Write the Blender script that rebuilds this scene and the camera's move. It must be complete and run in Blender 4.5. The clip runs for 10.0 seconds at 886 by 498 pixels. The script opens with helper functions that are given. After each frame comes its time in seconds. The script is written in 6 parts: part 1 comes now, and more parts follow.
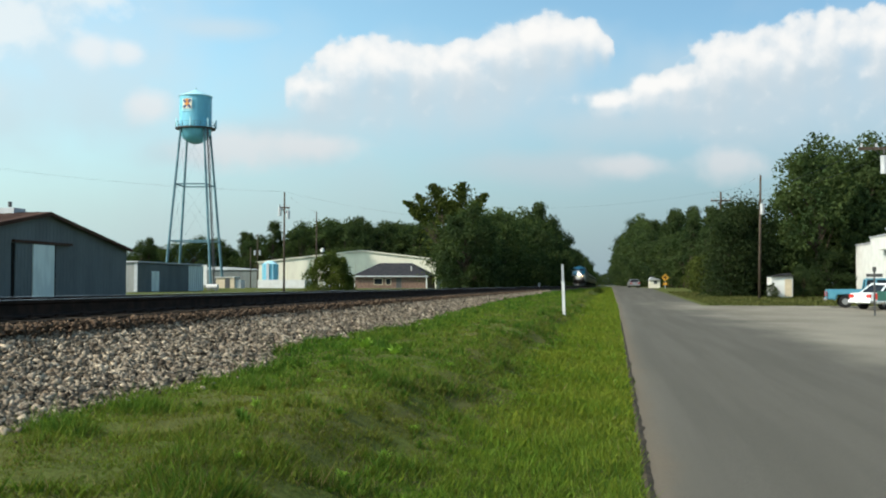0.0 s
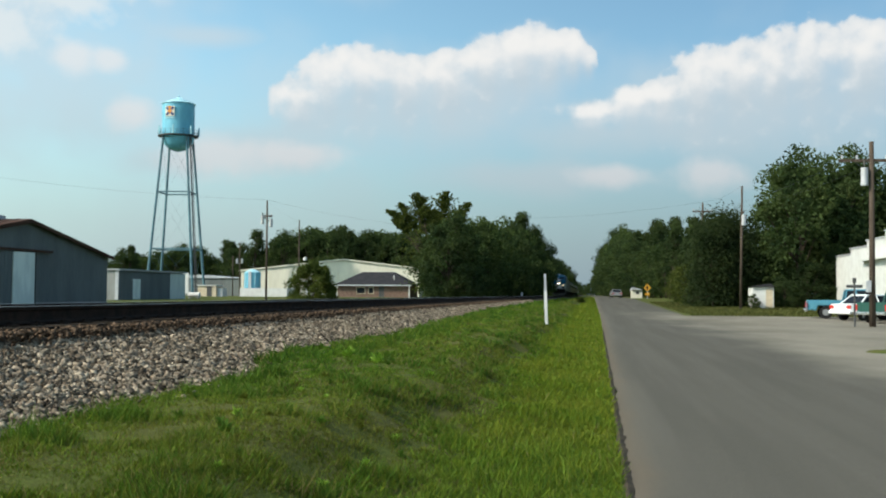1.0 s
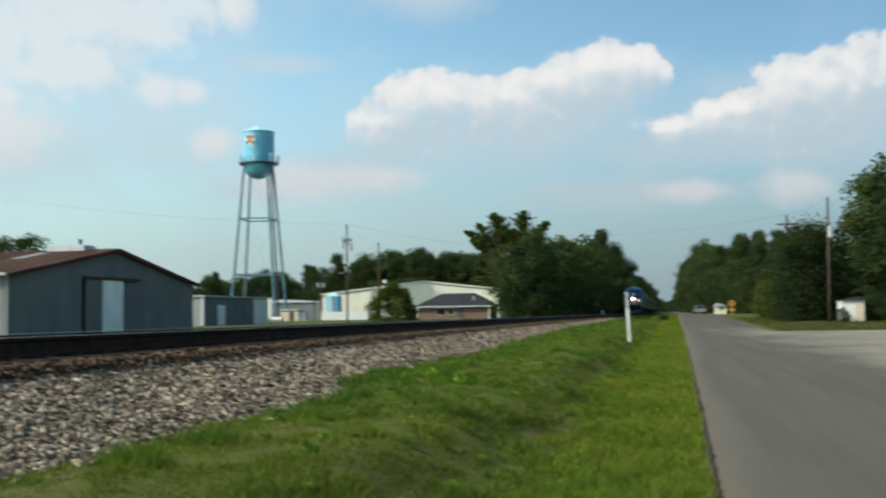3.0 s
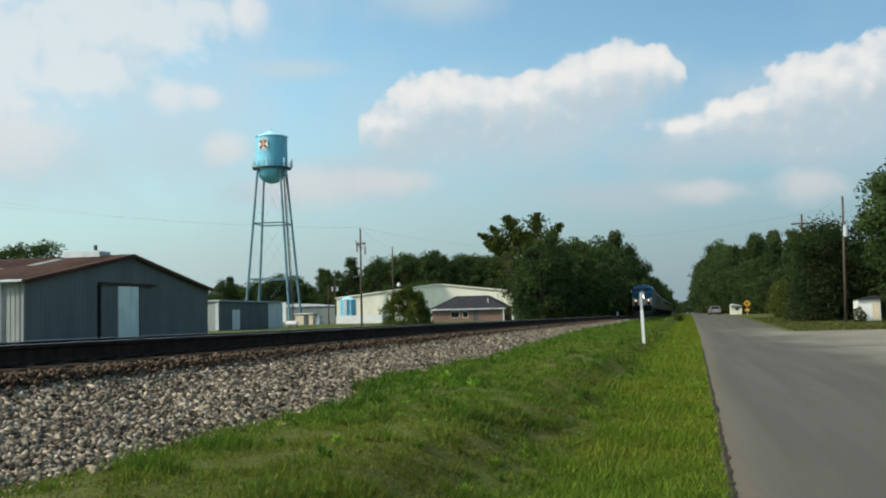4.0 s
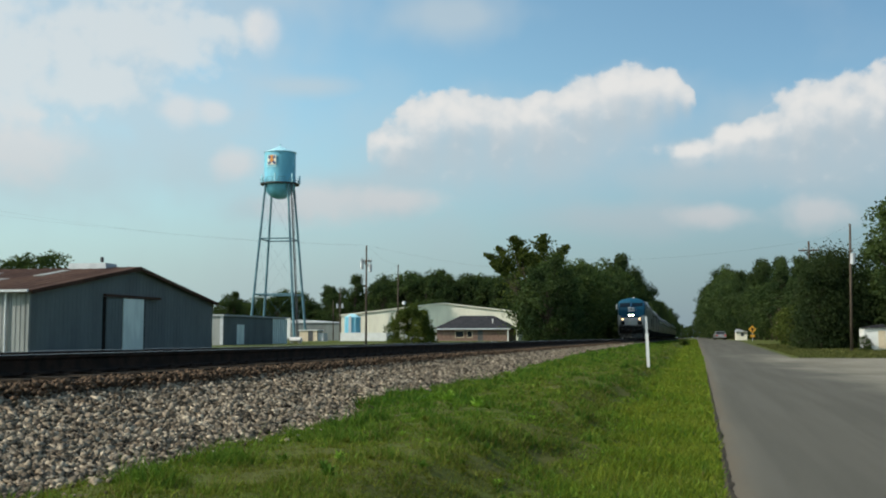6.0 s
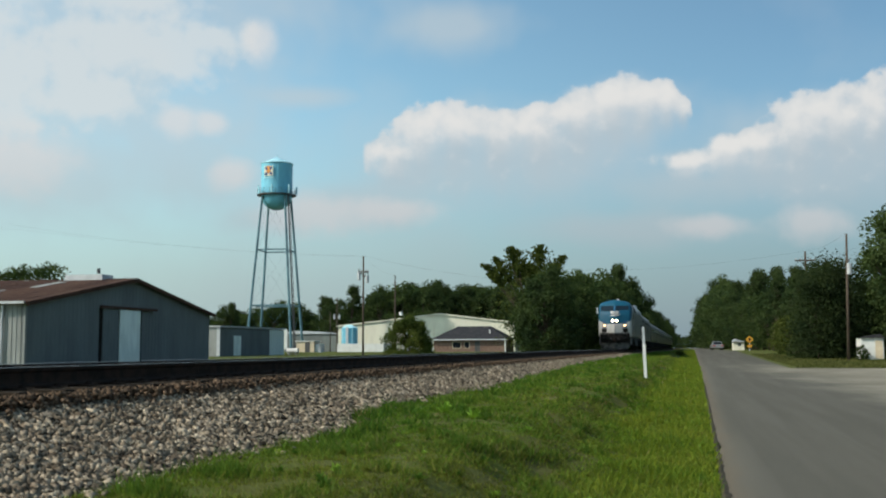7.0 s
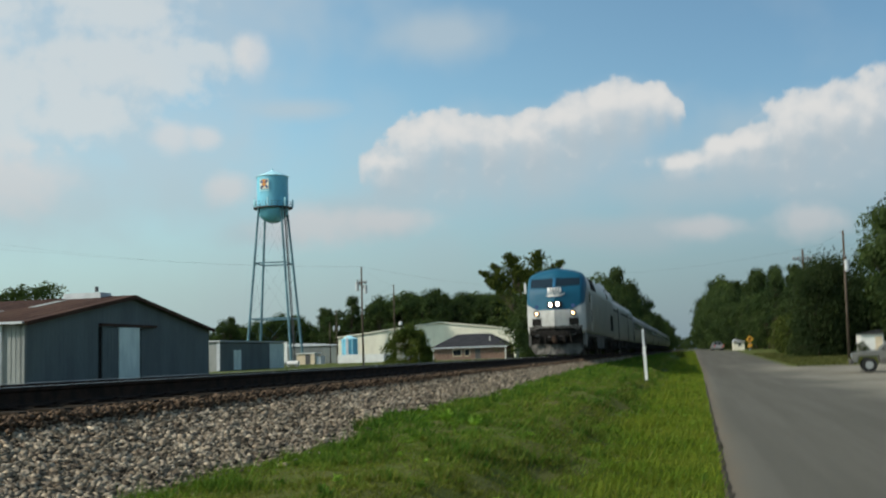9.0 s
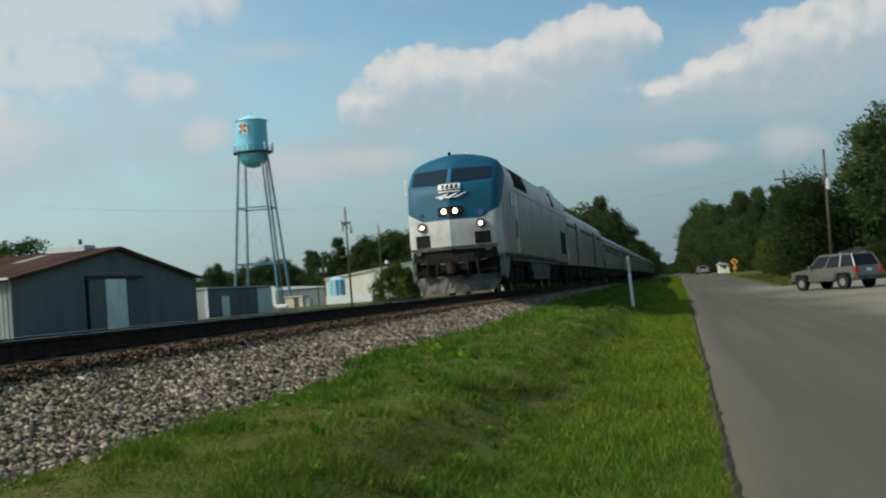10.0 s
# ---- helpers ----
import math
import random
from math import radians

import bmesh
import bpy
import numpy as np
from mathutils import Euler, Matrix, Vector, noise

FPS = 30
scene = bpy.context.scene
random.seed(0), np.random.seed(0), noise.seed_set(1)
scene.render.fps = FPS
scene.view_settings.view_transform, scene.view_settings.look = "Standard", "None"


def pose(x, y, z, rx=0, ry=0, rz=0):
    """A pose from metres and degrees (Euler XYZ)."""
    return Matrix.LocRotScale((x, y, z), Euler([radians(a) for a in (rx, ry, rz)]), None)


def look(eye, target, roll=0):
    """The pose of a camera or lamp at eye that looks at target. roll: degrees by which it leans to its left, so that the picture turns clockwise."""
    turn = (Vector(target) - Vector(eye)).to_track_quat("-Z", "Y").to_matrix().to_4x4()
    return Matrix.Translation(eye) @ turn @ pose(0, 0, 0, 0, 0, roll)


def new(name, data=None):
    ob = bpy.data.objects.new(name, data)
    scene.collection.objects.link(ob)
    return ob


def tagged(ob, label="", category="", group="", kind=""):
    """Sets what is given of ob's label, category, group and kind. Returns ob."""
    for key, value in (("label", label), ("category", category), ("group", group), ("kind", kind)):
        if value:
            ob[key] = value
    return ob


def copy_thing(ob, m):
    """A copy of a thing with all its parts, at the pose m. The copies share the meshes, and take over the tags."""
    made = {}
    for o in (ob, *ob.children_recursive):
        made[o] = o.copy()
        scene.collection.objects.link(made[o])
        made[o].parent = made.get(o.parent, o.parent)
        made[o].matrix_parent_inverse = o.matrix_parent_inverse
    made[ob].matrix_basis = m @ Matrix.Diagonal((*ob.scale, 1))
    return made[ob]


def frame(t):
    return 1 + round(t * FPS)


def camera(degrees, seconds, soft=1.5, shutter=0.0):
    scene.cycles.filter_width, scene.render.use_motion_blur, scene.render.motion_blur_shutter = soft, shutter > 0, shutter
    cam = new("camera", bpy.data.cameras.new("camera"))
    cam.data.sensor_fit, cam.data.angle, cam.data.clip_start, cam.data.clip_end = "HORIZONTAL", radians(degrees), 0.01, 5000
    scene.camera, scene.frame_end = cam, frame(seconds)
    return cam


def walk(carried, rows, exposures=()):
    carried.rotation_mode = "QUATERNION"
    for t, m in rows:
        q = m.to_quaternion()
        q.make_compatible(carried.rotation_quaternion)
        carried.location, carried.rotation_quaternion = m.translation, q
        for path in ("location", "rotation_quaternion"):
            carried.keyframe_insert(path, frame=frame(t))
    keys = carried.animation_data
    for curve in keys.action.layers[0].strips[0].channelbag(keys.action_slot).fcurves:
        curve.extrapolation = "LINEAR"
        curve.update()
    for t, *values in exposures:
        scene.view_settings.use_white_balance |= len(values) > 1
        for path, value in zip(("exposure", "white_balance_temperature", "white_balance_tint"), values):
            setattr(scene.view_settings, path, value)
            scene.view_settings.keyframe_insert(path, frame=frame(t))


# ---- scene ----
# A country road beside a raised railway line; the camera stands at the road's edge and only turns.
EYE = 1.45
cam = camera(45.5, 10.0, soft=2.0, shutter=0.5)
TURNS = [  # seconds, turn to the left, tilt up, lean, sway to the right and up in metres
    (0.0, 8.841, 1.948, -0.054, -0.002, 0.004), (0.5, 8.656, 2.224, 0.446, 0.002, -0.001), (0.8, 7.941, 2.366, 0.020, 0.001, -0.000),
    (0.9, 7.814, 2.392, -0.257, 0.001, 0.000), (1.0, 7.915, 2.452, -0.310, 0.000, 0.000), (1.1, 7.809, 2.520, -0.333, 0.001, 0.000),
    (1.2, 7.936, 2.444, -0.179, 0.002, 0.000), (1.3, 7.873, 2.270, -0.298, 0.003, 0.000), (1.4, 7.803, 1.874, -0.665, 0.003, 0.000),
    (1.5, 7.456, 1.337, -1.306, 0.004, 0.000), (1.6, 7.521, 1.017, -0.524, 0.003, 0.001), (1.7, 8.258, 0.794, -0.289, 0.002, 0.002),
    (1.8, 8.681, 1.014, -0.128, 0.002, 0.003), (2.0, 10.357, 1.468, -0.146, -0.000, 0.005), (2.1, 10.170, 1.893, -0.081, -0.004, -0.001),
    (2.2, 8.450, 1.237, -0.826, -0.008, -0.007), (2.3, 11.889, 0.781, 1.511, -0.001, -0.003), (2.4, 11.672, 1.262, 0.223, -0.003, 0.001),
    (2.5, 10.696, 2.957, -1.149, 0.011, 0.003), (2.7, 9.769, 3.462, -1.409, 0.032, -0.005), (2.8, 10.141, 3.186, -0.324, 0.015, -0.005),
    (2.9, 10.998, 3.154, 0.202, -0.003, -0.005), (3.0, 12.179, 3.590, 0.830, -0.020, -0.005), (3.2, 13.393, 3.561, 0.772, -0.006, 0.001),
    (4.3, 12.841, 3.971, 1.432, -0.000, 0.000), (4.5, 13.661, 4.321, 1.159, 0.001, -0.003), (5.0, 13.000, 4.018, 1.005, -0.001, 0.002),
    (5.5, 13.273, 4.787, 0.610, -0.014, -0.001), (6.8, 12.802, 4.795, -0.557, -0.003, 0.001), (7.0, 13.071, 5.371, 0.189, -0.004, 0.007),
    (7.5, 13.354, 5.730, 1.110, -0.023, 0.026), (7.6, 13.995, 5.547, 1.562, -0.020, 0.022), (7.7, 13.862, 4.492, 1.202, -0.018, 0.017),
    (7.8, 13.377, 2.894, 1.081, -0.016, 0.013), (7.9, 12.395, 1.847, -0.158, -0.013, 0.009), (8.0, 12.214, 2.296, -0.042, -0.011, 0.004),
    (8.1, 12.017, 3.566, 0.431, -0.010, 0.003), (8.2, 12.053, 4.608, -0.154, -0.009, 0.001), (8.3, 12.827, 5.690, -0.491, -0.008, -0.000),
    (8.4, 13.237, 6.661, -0.401, -0.008, -0.002), (8.5, 13.786, 6.651, -0.290, -0.007, -0.004), (8.6, 13.344, 5.884, 0.514, -0.003, -0.003),
    (8.7, 13.230, 5.699, 0.413, 0.001, -0.003), (8.8, 12.625, 5.524, 0.749, 0.005, -0.002), (8.9, 12.667, 5.954, 0.926, 0.009, -0.002),
    (9.0, 12.934, 5.821, 1.831, 0.012, -0.001), (9.2, 13.032, 4.274, 3.154, 0.011, -0.003), (9.3, 12.692, 3.887, 2.614, 0.010, -0.004),
    (9.5, 11.904, 3.021, 3.652, 0.008, -0.005), (9.6, 11.617, 2.434, 3.740, 0.012, -0.008), (9.7, 11.360, 2.369, 3.162, 0.017, -0.011),
    (9.8, 11.665, 2.182, 4.458, 0.022, -0.014), (9.9, 11.921, 2.135, 4.696, 0.026, -0.018), (10.0, 12.279, 2.344, 4.525, 0.031, -0.021)]
DIMMING = [(0.0, 0.11), (0.5, 0.05), (1.0, -0.02), (1.5, -0.14), (2.5, -0.05), (5.0, -0.14), (7.0, -0.24), (7.5, -0.27), (8.0, -0.36), (8.5, -0.27), (9.0, -0.32), (9.5, -0.36), (10.0, -0.40)]
walk(cam, [(t, pose(sx, 0, EYE + sz, 0, 0, yaw) @ pose(0, 0, 0, 90 + tilt) @ pose(0, 0, 0, 0, 0, -lean)) for t, yaw, tilt, lean, sx, sz in TURNS], DIMMING)


# ---- light ----
SUN_AT = Vector((-1.08, -0.65, 1.0)).normalized()
sun = new("sun", bpy.data.lights.new("sun", "SUN"))
sun.data.energy, sun.data.angle, sun.data.color = 4.7, radians(0.7), (1.0, 0.93, 0.82)
sun.matrix_world = look((0, 0, 60), Vector((0, 0, 60)) - SUN_AT)


def add(nt, kind, **inputs):
    """A node; its inputs by index (i0, i1) are values or sockets of other nodes."""
    n = nt.nodes.new(kind)
    for key, value in inputs.items():
        if key[0] == "i" and key[1:].isdigit():
            sock = n.inputs[int(key[1:])]
            if isinstance(value, bpy.types.NodeSocket):
                nt.links.new(value, sock)
            else:
                sock.default_value = value
    return n


def mth(nt, op, a, b=0.0, c=0.0, clamp=False):
    n = add(nt, "ShaderNodeMath", i0=a, i1=b, i2=c)
    n.operation, n.use_clamp = op, clamp
    return n.outputs[0]


def vmath(nt, op, a, b=(0, 0, 0)):
    n = add(nt, "ShaderNodeVectorMath", i0=a, i1=b)
    n.operation = op
    return n.outputs["Value"] if op in ("LENGTH", "DOT_PRODUCT") else n.outputs["Vector"]


def mixc(nt, fac, a, b):
    n = nt.nodes.new("ShaderNodeMix")
    n.data_type = "RGBA"
    for idx, value in ((0, fac), (6, a), (7, b)):
        if isinstance(value, bpy.types.NodeSocket):
            nt.links.new(value, n.inputs[idx])
        elif idx:
            n.inputs[idx].default_value = (*value, 1) if len(value) == 3 else value
        else:
            n.inputs[idx].default_value = value
    return n.outputs[2]


def noise_tex(nt, vec, scale, detail=4.0, rough=0.55):
    n = add(nt, "ShaderNodeTexNoise")
    if vec is not None:
        nt.links.new(vec, n.inputs["Vector"])
    n.inputs["Scale"].default_value, n.inputs["Detail"].default_value, n.inputs["Roughness"].default_value = scale, detail, rough
    return n.outputs["Fac"]


def smooth(nt, value, lo, hi, to_lo=0.0, to_hi=1.0):
    n = add(nt, "ShaderNodeMapRange", i0=value, i1=lo, i2=hi, i3=to_lo, i4=to_hi)
    n.interpolation_type = "SMOOTHSTEP"
    return n.outputs[0]


# Fair-weather cumulus: azimuth, height, half-width and half-height of each heap, in radians.
HEAPS = [(-0.274, 0.184, 0.034, 0.020), (-0.249, 0.202, 0.034, 0.027), (-0.216, 0.212, 0.031, 0.030), (-0.176, 0.203, 0.032, 0.026), (-0.134, 0.206, 0.034, 0.027),
         (-0.098, 0.221, 0.030, 0.029), (-0.066, 0.230, 0.028, 0.026), (-0.038, 0.231, 0.024, 0.022), (-0.016, 0.232, 0.015, 0.018), (-0.001, 0.222, 0.010, 0.010),
         (0.003, 0.174, 0.027, 0.012), (0.038, 0.183, 0.024, 0.016), (0.068, 0.184, 0.023, 0.021), (0.100, 0.198, 0.031, 0.034),
         (0.136, 0.202, 0.034, 0.032), (0.166, 0.210, 0.028, 0.030), (0.198, 0.215, 0.030, 0.034), (0.245, 0.212, 0.042, 0.036), (0.31, 0.205, 0.06, 0.036)]
BANKS = [(-0.575, 0.255, 0.040, 0.030), (-0.540, 0.278, 0.050, 0.030), (-0.490, 0.268, 0.050, 0.020), (-0.555, 0.232, 0.050, 0.018), (-0.525, 0.330, 0.070, 0.030),
         (-0.64, 0.23, 0.06, 0.04), (-0.450, 0.285, 0.040, 0.014), (-0.66, 0.30, 0.06, 0.05)]
VEILS = [(-0.60, 0.20, 0.12, 0.06), (-0.56, 0.23, 0.15, 0.09), (-0.52, 0.34, 0.20, 0.06), (-0.54, 0.26, 0.11, 0.06), (-0.230, 0.168, 0.100, 0.036), (-0.130, 0.185, 0.095, 0.036),
         (-0.060, 0.208, 0.065, 0.028), (0.110, 0.168, 0.130, 0.038), (0.22, 0.17, 0.14, 0.05), (-0.390, 0.120, 0.045, 0.018), (-0.318, 0.140, 0.080, 0.024),
         (-0.552, 0.165, 0.130, 0.050), (-0.214, 0.301, 0.064, 0.021), (-0.36, 0.235, 0.05, 0.010), (0.02, 0.15, 0.10, 0.02), (-0.05, 0.11, 0.10, 0.016)]
PUFFS = [(-0.478, 0.210, 0.021, 0.014), (-0.448, 0.210, 0.018, 0.010), (-0.403, 0.286, 0.018, 0.017), (-0.427, 0.163, 0.022, 0.015),
         (-0.350, 0.128, 0.060, 0.018), (0.112, 0.112, 0.034, 0.015), (0.02, 0.112, 0.04, 0.010), (-0.62, 0.17, 0.06, 0.03), (-0.28, 0.130, 0.05, 0.012)]


def make_world():
    w = bpy.data.worlds.new("sky")
    scene.world = w
    w.use_nodes = True
    nt = w.node_tree
    nt.nodes.clear()
    sky = nt.nodes.new("ShaderNodeTexSky")
    sky.sky_type, sky.sun_disc = "NISHITA", False
    sky.sun_elevation, sky.sun_rotation = math.asin(SUN_AT.z), math.atan2(SUN_AT.x, SUN_AT.y) % (2 * math.pi)
    sky.air_density, sky.dust_density, sky.ozone_density = 1.0, 1.6, 1.5
    way = nt.nodes.new("ShaderNodeTexCoord").outputs["Generated"]
    xyz = add(nt, "ShaderNodeSeparateXYZ", i0=way)
    az = mth(nt, "ARCTAN2", xyz.outputs[0], xyz.outputs[1])
    el = mth(nt, "ARCSINE", xyz.outputs[2])
    place = add(nt, "ShaderNodeCombineXYZ", i0=az, i1=el).outputs[0]
    broad = noise_tex(nt, place, 9.0, 3.0)

    def lumps(at):
        big = mth(nt, "MULTIPLY", mth(nt, "SUBTRACT", noise_tex(nt, at, 26.0, 2.0), 0.5), 0.9)
        small = mth(nt, "MULTIPLY", mth(nt, "SUBTRACT", noise_tex(nt, at, 62.0, 3.0, 0.5), 0.5), 0.7)
        return mth(nt, "ADD", big, small)

    def field(heaps, place, trail=2.7, grow=1.0):
        best = None
        for a, e, wide, high in heaps:
            wide = wide * grow
            off = vmath(nt, "SUBTRACT", place, (a, e, 0))
            d = vmath(nt, "LENGTH", vmath(nt, "MAXIMUM", vmath(nt, "MULTIPLY", off, (1 / wide, 1 / high, 0)), vmath(nt, "MULTIPLY", off, (-1 / wide, -1 / (trail * high), 0))))
            best = d if best is None else mth(nt, "SMOOTH_MIN", best, d, 0.75)
        return best

    rough = lumps(place)
    plain = mth(nt, "ADD", field(HEAPS, place), 0.17)
    heap = mth(nt, "ADD", plain, rough)
    # the same heaps towards the sun: where these are thin, the edge is lit; where they are thick, the cloud is in its own shade
    near = vmath(nt, "ADD", place, (-0.005, 0.012, 0))
    far = vmath(nt, "ADD", place, (-0.010, 0.030, 0))
    puffy = mth(nt, "MULTIPLY", mth(nt, "SUBTRACT", lumps(near), rough), 0.7)
    even = field(HEAPS, place, 2.7, 2.4)
    rim = mth(nt, "ADD", mth(nt, "SUBTRACT", field(HEAPS, near, 2.7, 2.4), even), puffy)
    thick = mth(nt, "ADD", mth(nt, "SUBTRACT", field(HEAPS, far, 2.7, 2.4), even), puffy)
    bank = mth(nt, "ADD", field(BANKS, place, 1.4), mth(nt, "MULTIPLY", rough, 1.6))
    veil = mth(nt, "ADD", field(VEILS, place, 1.0), mth(nt, "MULTIPLY", mth(nt, "SUBTRACT", broad, 0.5), 2.6))
    puff = mth(nt, "ADD", field(PUFFS, place, 1.3), mth(nt, "MULTIPLY", rough, 0.8))
    # elsewhere in the sky, all round, the same kind of broken cloud
    rest = smooth(nt, noise_tex(nt, way, 3.2, 5.0), 0.5, 0.72)
    high = smooth(nt, el, 0.33, 0.5)
    haze = smooth(nt, el, 0.24, 0.0)
    base = mixc(nt, mth(nt, "MULTIPLY", haze, 0.85), vmath(nt, "MULTIPLY", sky.outputs[0], (1.80, 2.12, 2.0)), (3.85, 4.85, 5.6))
    # brighter and whiter towards the sun's side
    sunny = vmath(nt, "DOT_PRODUCT", way, Vector((SUN_AT.x, SUN_AT.y, 0)).normalized())
    base = vmath(nt, "MULTIPLY", base, mixc(nt, smooth(nt, sunny, -0.75, 0.15), (0.78, 0.84, 0.88), (1.45, 1.50, 1.40)))
    veil_amount = mth(nt, "MAXIMUM", mth(nt, "MULTIPLY", smooth(nt, veil, 1.7, 0.1), 0.62), mth(nt, "MULTIPLY", rest, mth(nt, "ADD", mth(nt, "MULTIPLY", high, 0.6), 0.3)))
    col = mixc(nt, veil_amount, base, mixc(nt, haze, (7.3, 8.3, 8.8), (5.1, 5.9, 6.4)))
    col = mixc(nt, mth(nt, "MULTIPLY", smooth(nt, bank, 1.35, 0.45), 0.72), col, (9.5, 10.1, 10.2))
    # shaded body, crisp above and running out below, then the lit rim
    lit = smooth(nt, rim, -0.10, 0.55)
    deep = smooth(nt, thick, -0.35, 0.85)
    body = mth(nt, "MULTIPLY", mth(nt, "MAXIMUM", mth(nt, "MULTIPLY", smooth(nt, heap, 1.12, 0.88), deep), smooth(nt, mth(nt, "ADD", plain, mth(nt, "MULTIPLY", rough, 0.3)), 1.12, 0.30)), 0.84)
    col = mixc(nt, body, col, mixc(nt, deep, (6.4, 7.45, 8.1), (9.2, 9.5, 9.6)))
    crest = mth(nt, "MULTIPLY", smooth(nt, heap, 1.15, 0.55), lit)
    col = mixc(nt, mth(nt, "MULTIPLY", crest, 0.85), col, (10.9, 10.8, 10.5))
    col = mixc(nt, mth(nt, "MULTIPLY", smooth(nt, puff, 1.35, 0.25), 0.72), col, mixc(nt, haze, (9.9, 10.0, 10.0), (6.6, 6.8, 7.1)))
    bg = nt.nodes.new("ShaderNodeBackground")
    nt.links.new(col, bg.inputs[0])
    bg.inputs[1].default_value = 0.085
    nt.links.new(bg.outputs[0], nt.nodes.new("ShaderNodeOutputWorld").inputs[0])


make_world()


# ---- materials ----
def mat(name, colour, rough=0.8, metal=0.0, second=None, scale=3.0, grain=0.0, grain_scale=60.0, bump=0.0, bump_scale=40.0, spread=0.0,
        stretch=(1, 1, 1), island=False, glow=None, space="Object", contrast=(0.35, 0.65)):
    """A surface: two colours mixed by a slow noise, a fine grain, relief, and a spread of tone from object to object."""
    m = bpy.data.materials.new(name)
    m.use_nodes = True
    nt = m.node_tree
    bsdf = nt.nodes["Principled BSDF"]
    bsdf.inputs["Specular IOR Level"].default_value = 0.06 if rough >= 0.85 else 0.3 if rough > 0.5 else 0.5
    bsdf.inputs["Roughness"].default_value, bsdf.inputs["Metallic"].default_value = rough, metal
    co = nt.nodes.new("ShaderNodeTexCoord").outputs[space]
    vec = vmath(nt, "MULTIPLY", co, stretch)
    col = None
    if second:
        col = mixc(nt, smooth(nt, noise_tex(nt, vec, scale, 5.0), *contrast), colour, second)
    if grain:
        g = smooth(nt, noise_tex(nt, vec, grain_scale, 3.0, 0.7), 0.25, 0.75, 1 - grain, 1 + grain)
        if col is None:
            col = mixc(nt, 0.0, colour, colour)
        col = vmath(nt, "MULTIPLY", col, add(nt, "ShaderNodeCombineXYZ", i0=g, i1=g, i2=g).outputs[0])
    if spread:
        r = nt.nodes.new("ShaderNodeNewGeometry").outputs["Random Per Island"] if island else nt.nodes.new("ShaderNodeObjectInfo").outputs["Random"]
        s = add(nt, "ShaderNodeMapRange", i0=r, i1=0.0, i2=1.0, i3=1 - spread, i4=1 + spread).outputs[0]
        if col is None:
            col = mixc(nt, 0.0, colour, colour)
        col = vmath(nt, "MULTIPLY", col, add(nt, "ShaderNodeCombineXYZ", i0=s, i1=s, i2=s).outputs[0])
    if col is None:
        bsdf.inputs["Base Color"].default_value = (*colour, 1)
    else:
        nt.links.new(col, bsdf.inputs["Base Color"])
    if bump:
        b = nt.nodes.new("ShaderNodeBump")
        b.inputs["Strength"].default_value = bump
        b.inputs["Distance"].default_value = 0.02
        nt.links.new(noise_tex(nt, vec, bump_scale, 4.0, 0.65), b.inputs["Height"])
        nt.links.new(b.outputs[0], bsdf.inputs["Normal"])
    if glow:
        bsdf.inputs["Emission Color"].default_value, bsdf.inputs["Emission Strength"].default_value = (*glow[0], 1), glow[1]
    return m


def leaf_mat(name, colour, second, spread=0.28):
    m = mat(name, colour, 1.0, second=second, scale=0.35, spread=spread, island=True)
    nt = m.node_tree
    bsdf, out = nt.nodes["Principled BSDF"], nt.nodes["Material Output"]
    bsdf.inputs["Specular IOR Level"].default_value = 0.05
    through_leaf = nt.nodes.new("ShaderNodeBsdfTranslucent")
    src = bsdf.inputs["Base Color"].links[0].from_socket
    nt.links.new(vmath(nt, "MULTIPLY", src, (1.3, 1.4, 0.6)), through_leaf.inputs[0])
    mix = add(nt, "ShaderNodeMixShader", i0=0.3)
    nt.links.new(bsdf.outputs[0], mix.inputs[1])
    nt.links.new(through_leaf.outputs[0], mix.inputs[2])
    nt.links.new(mix.outputs[0], out.inputs[0])
    return m


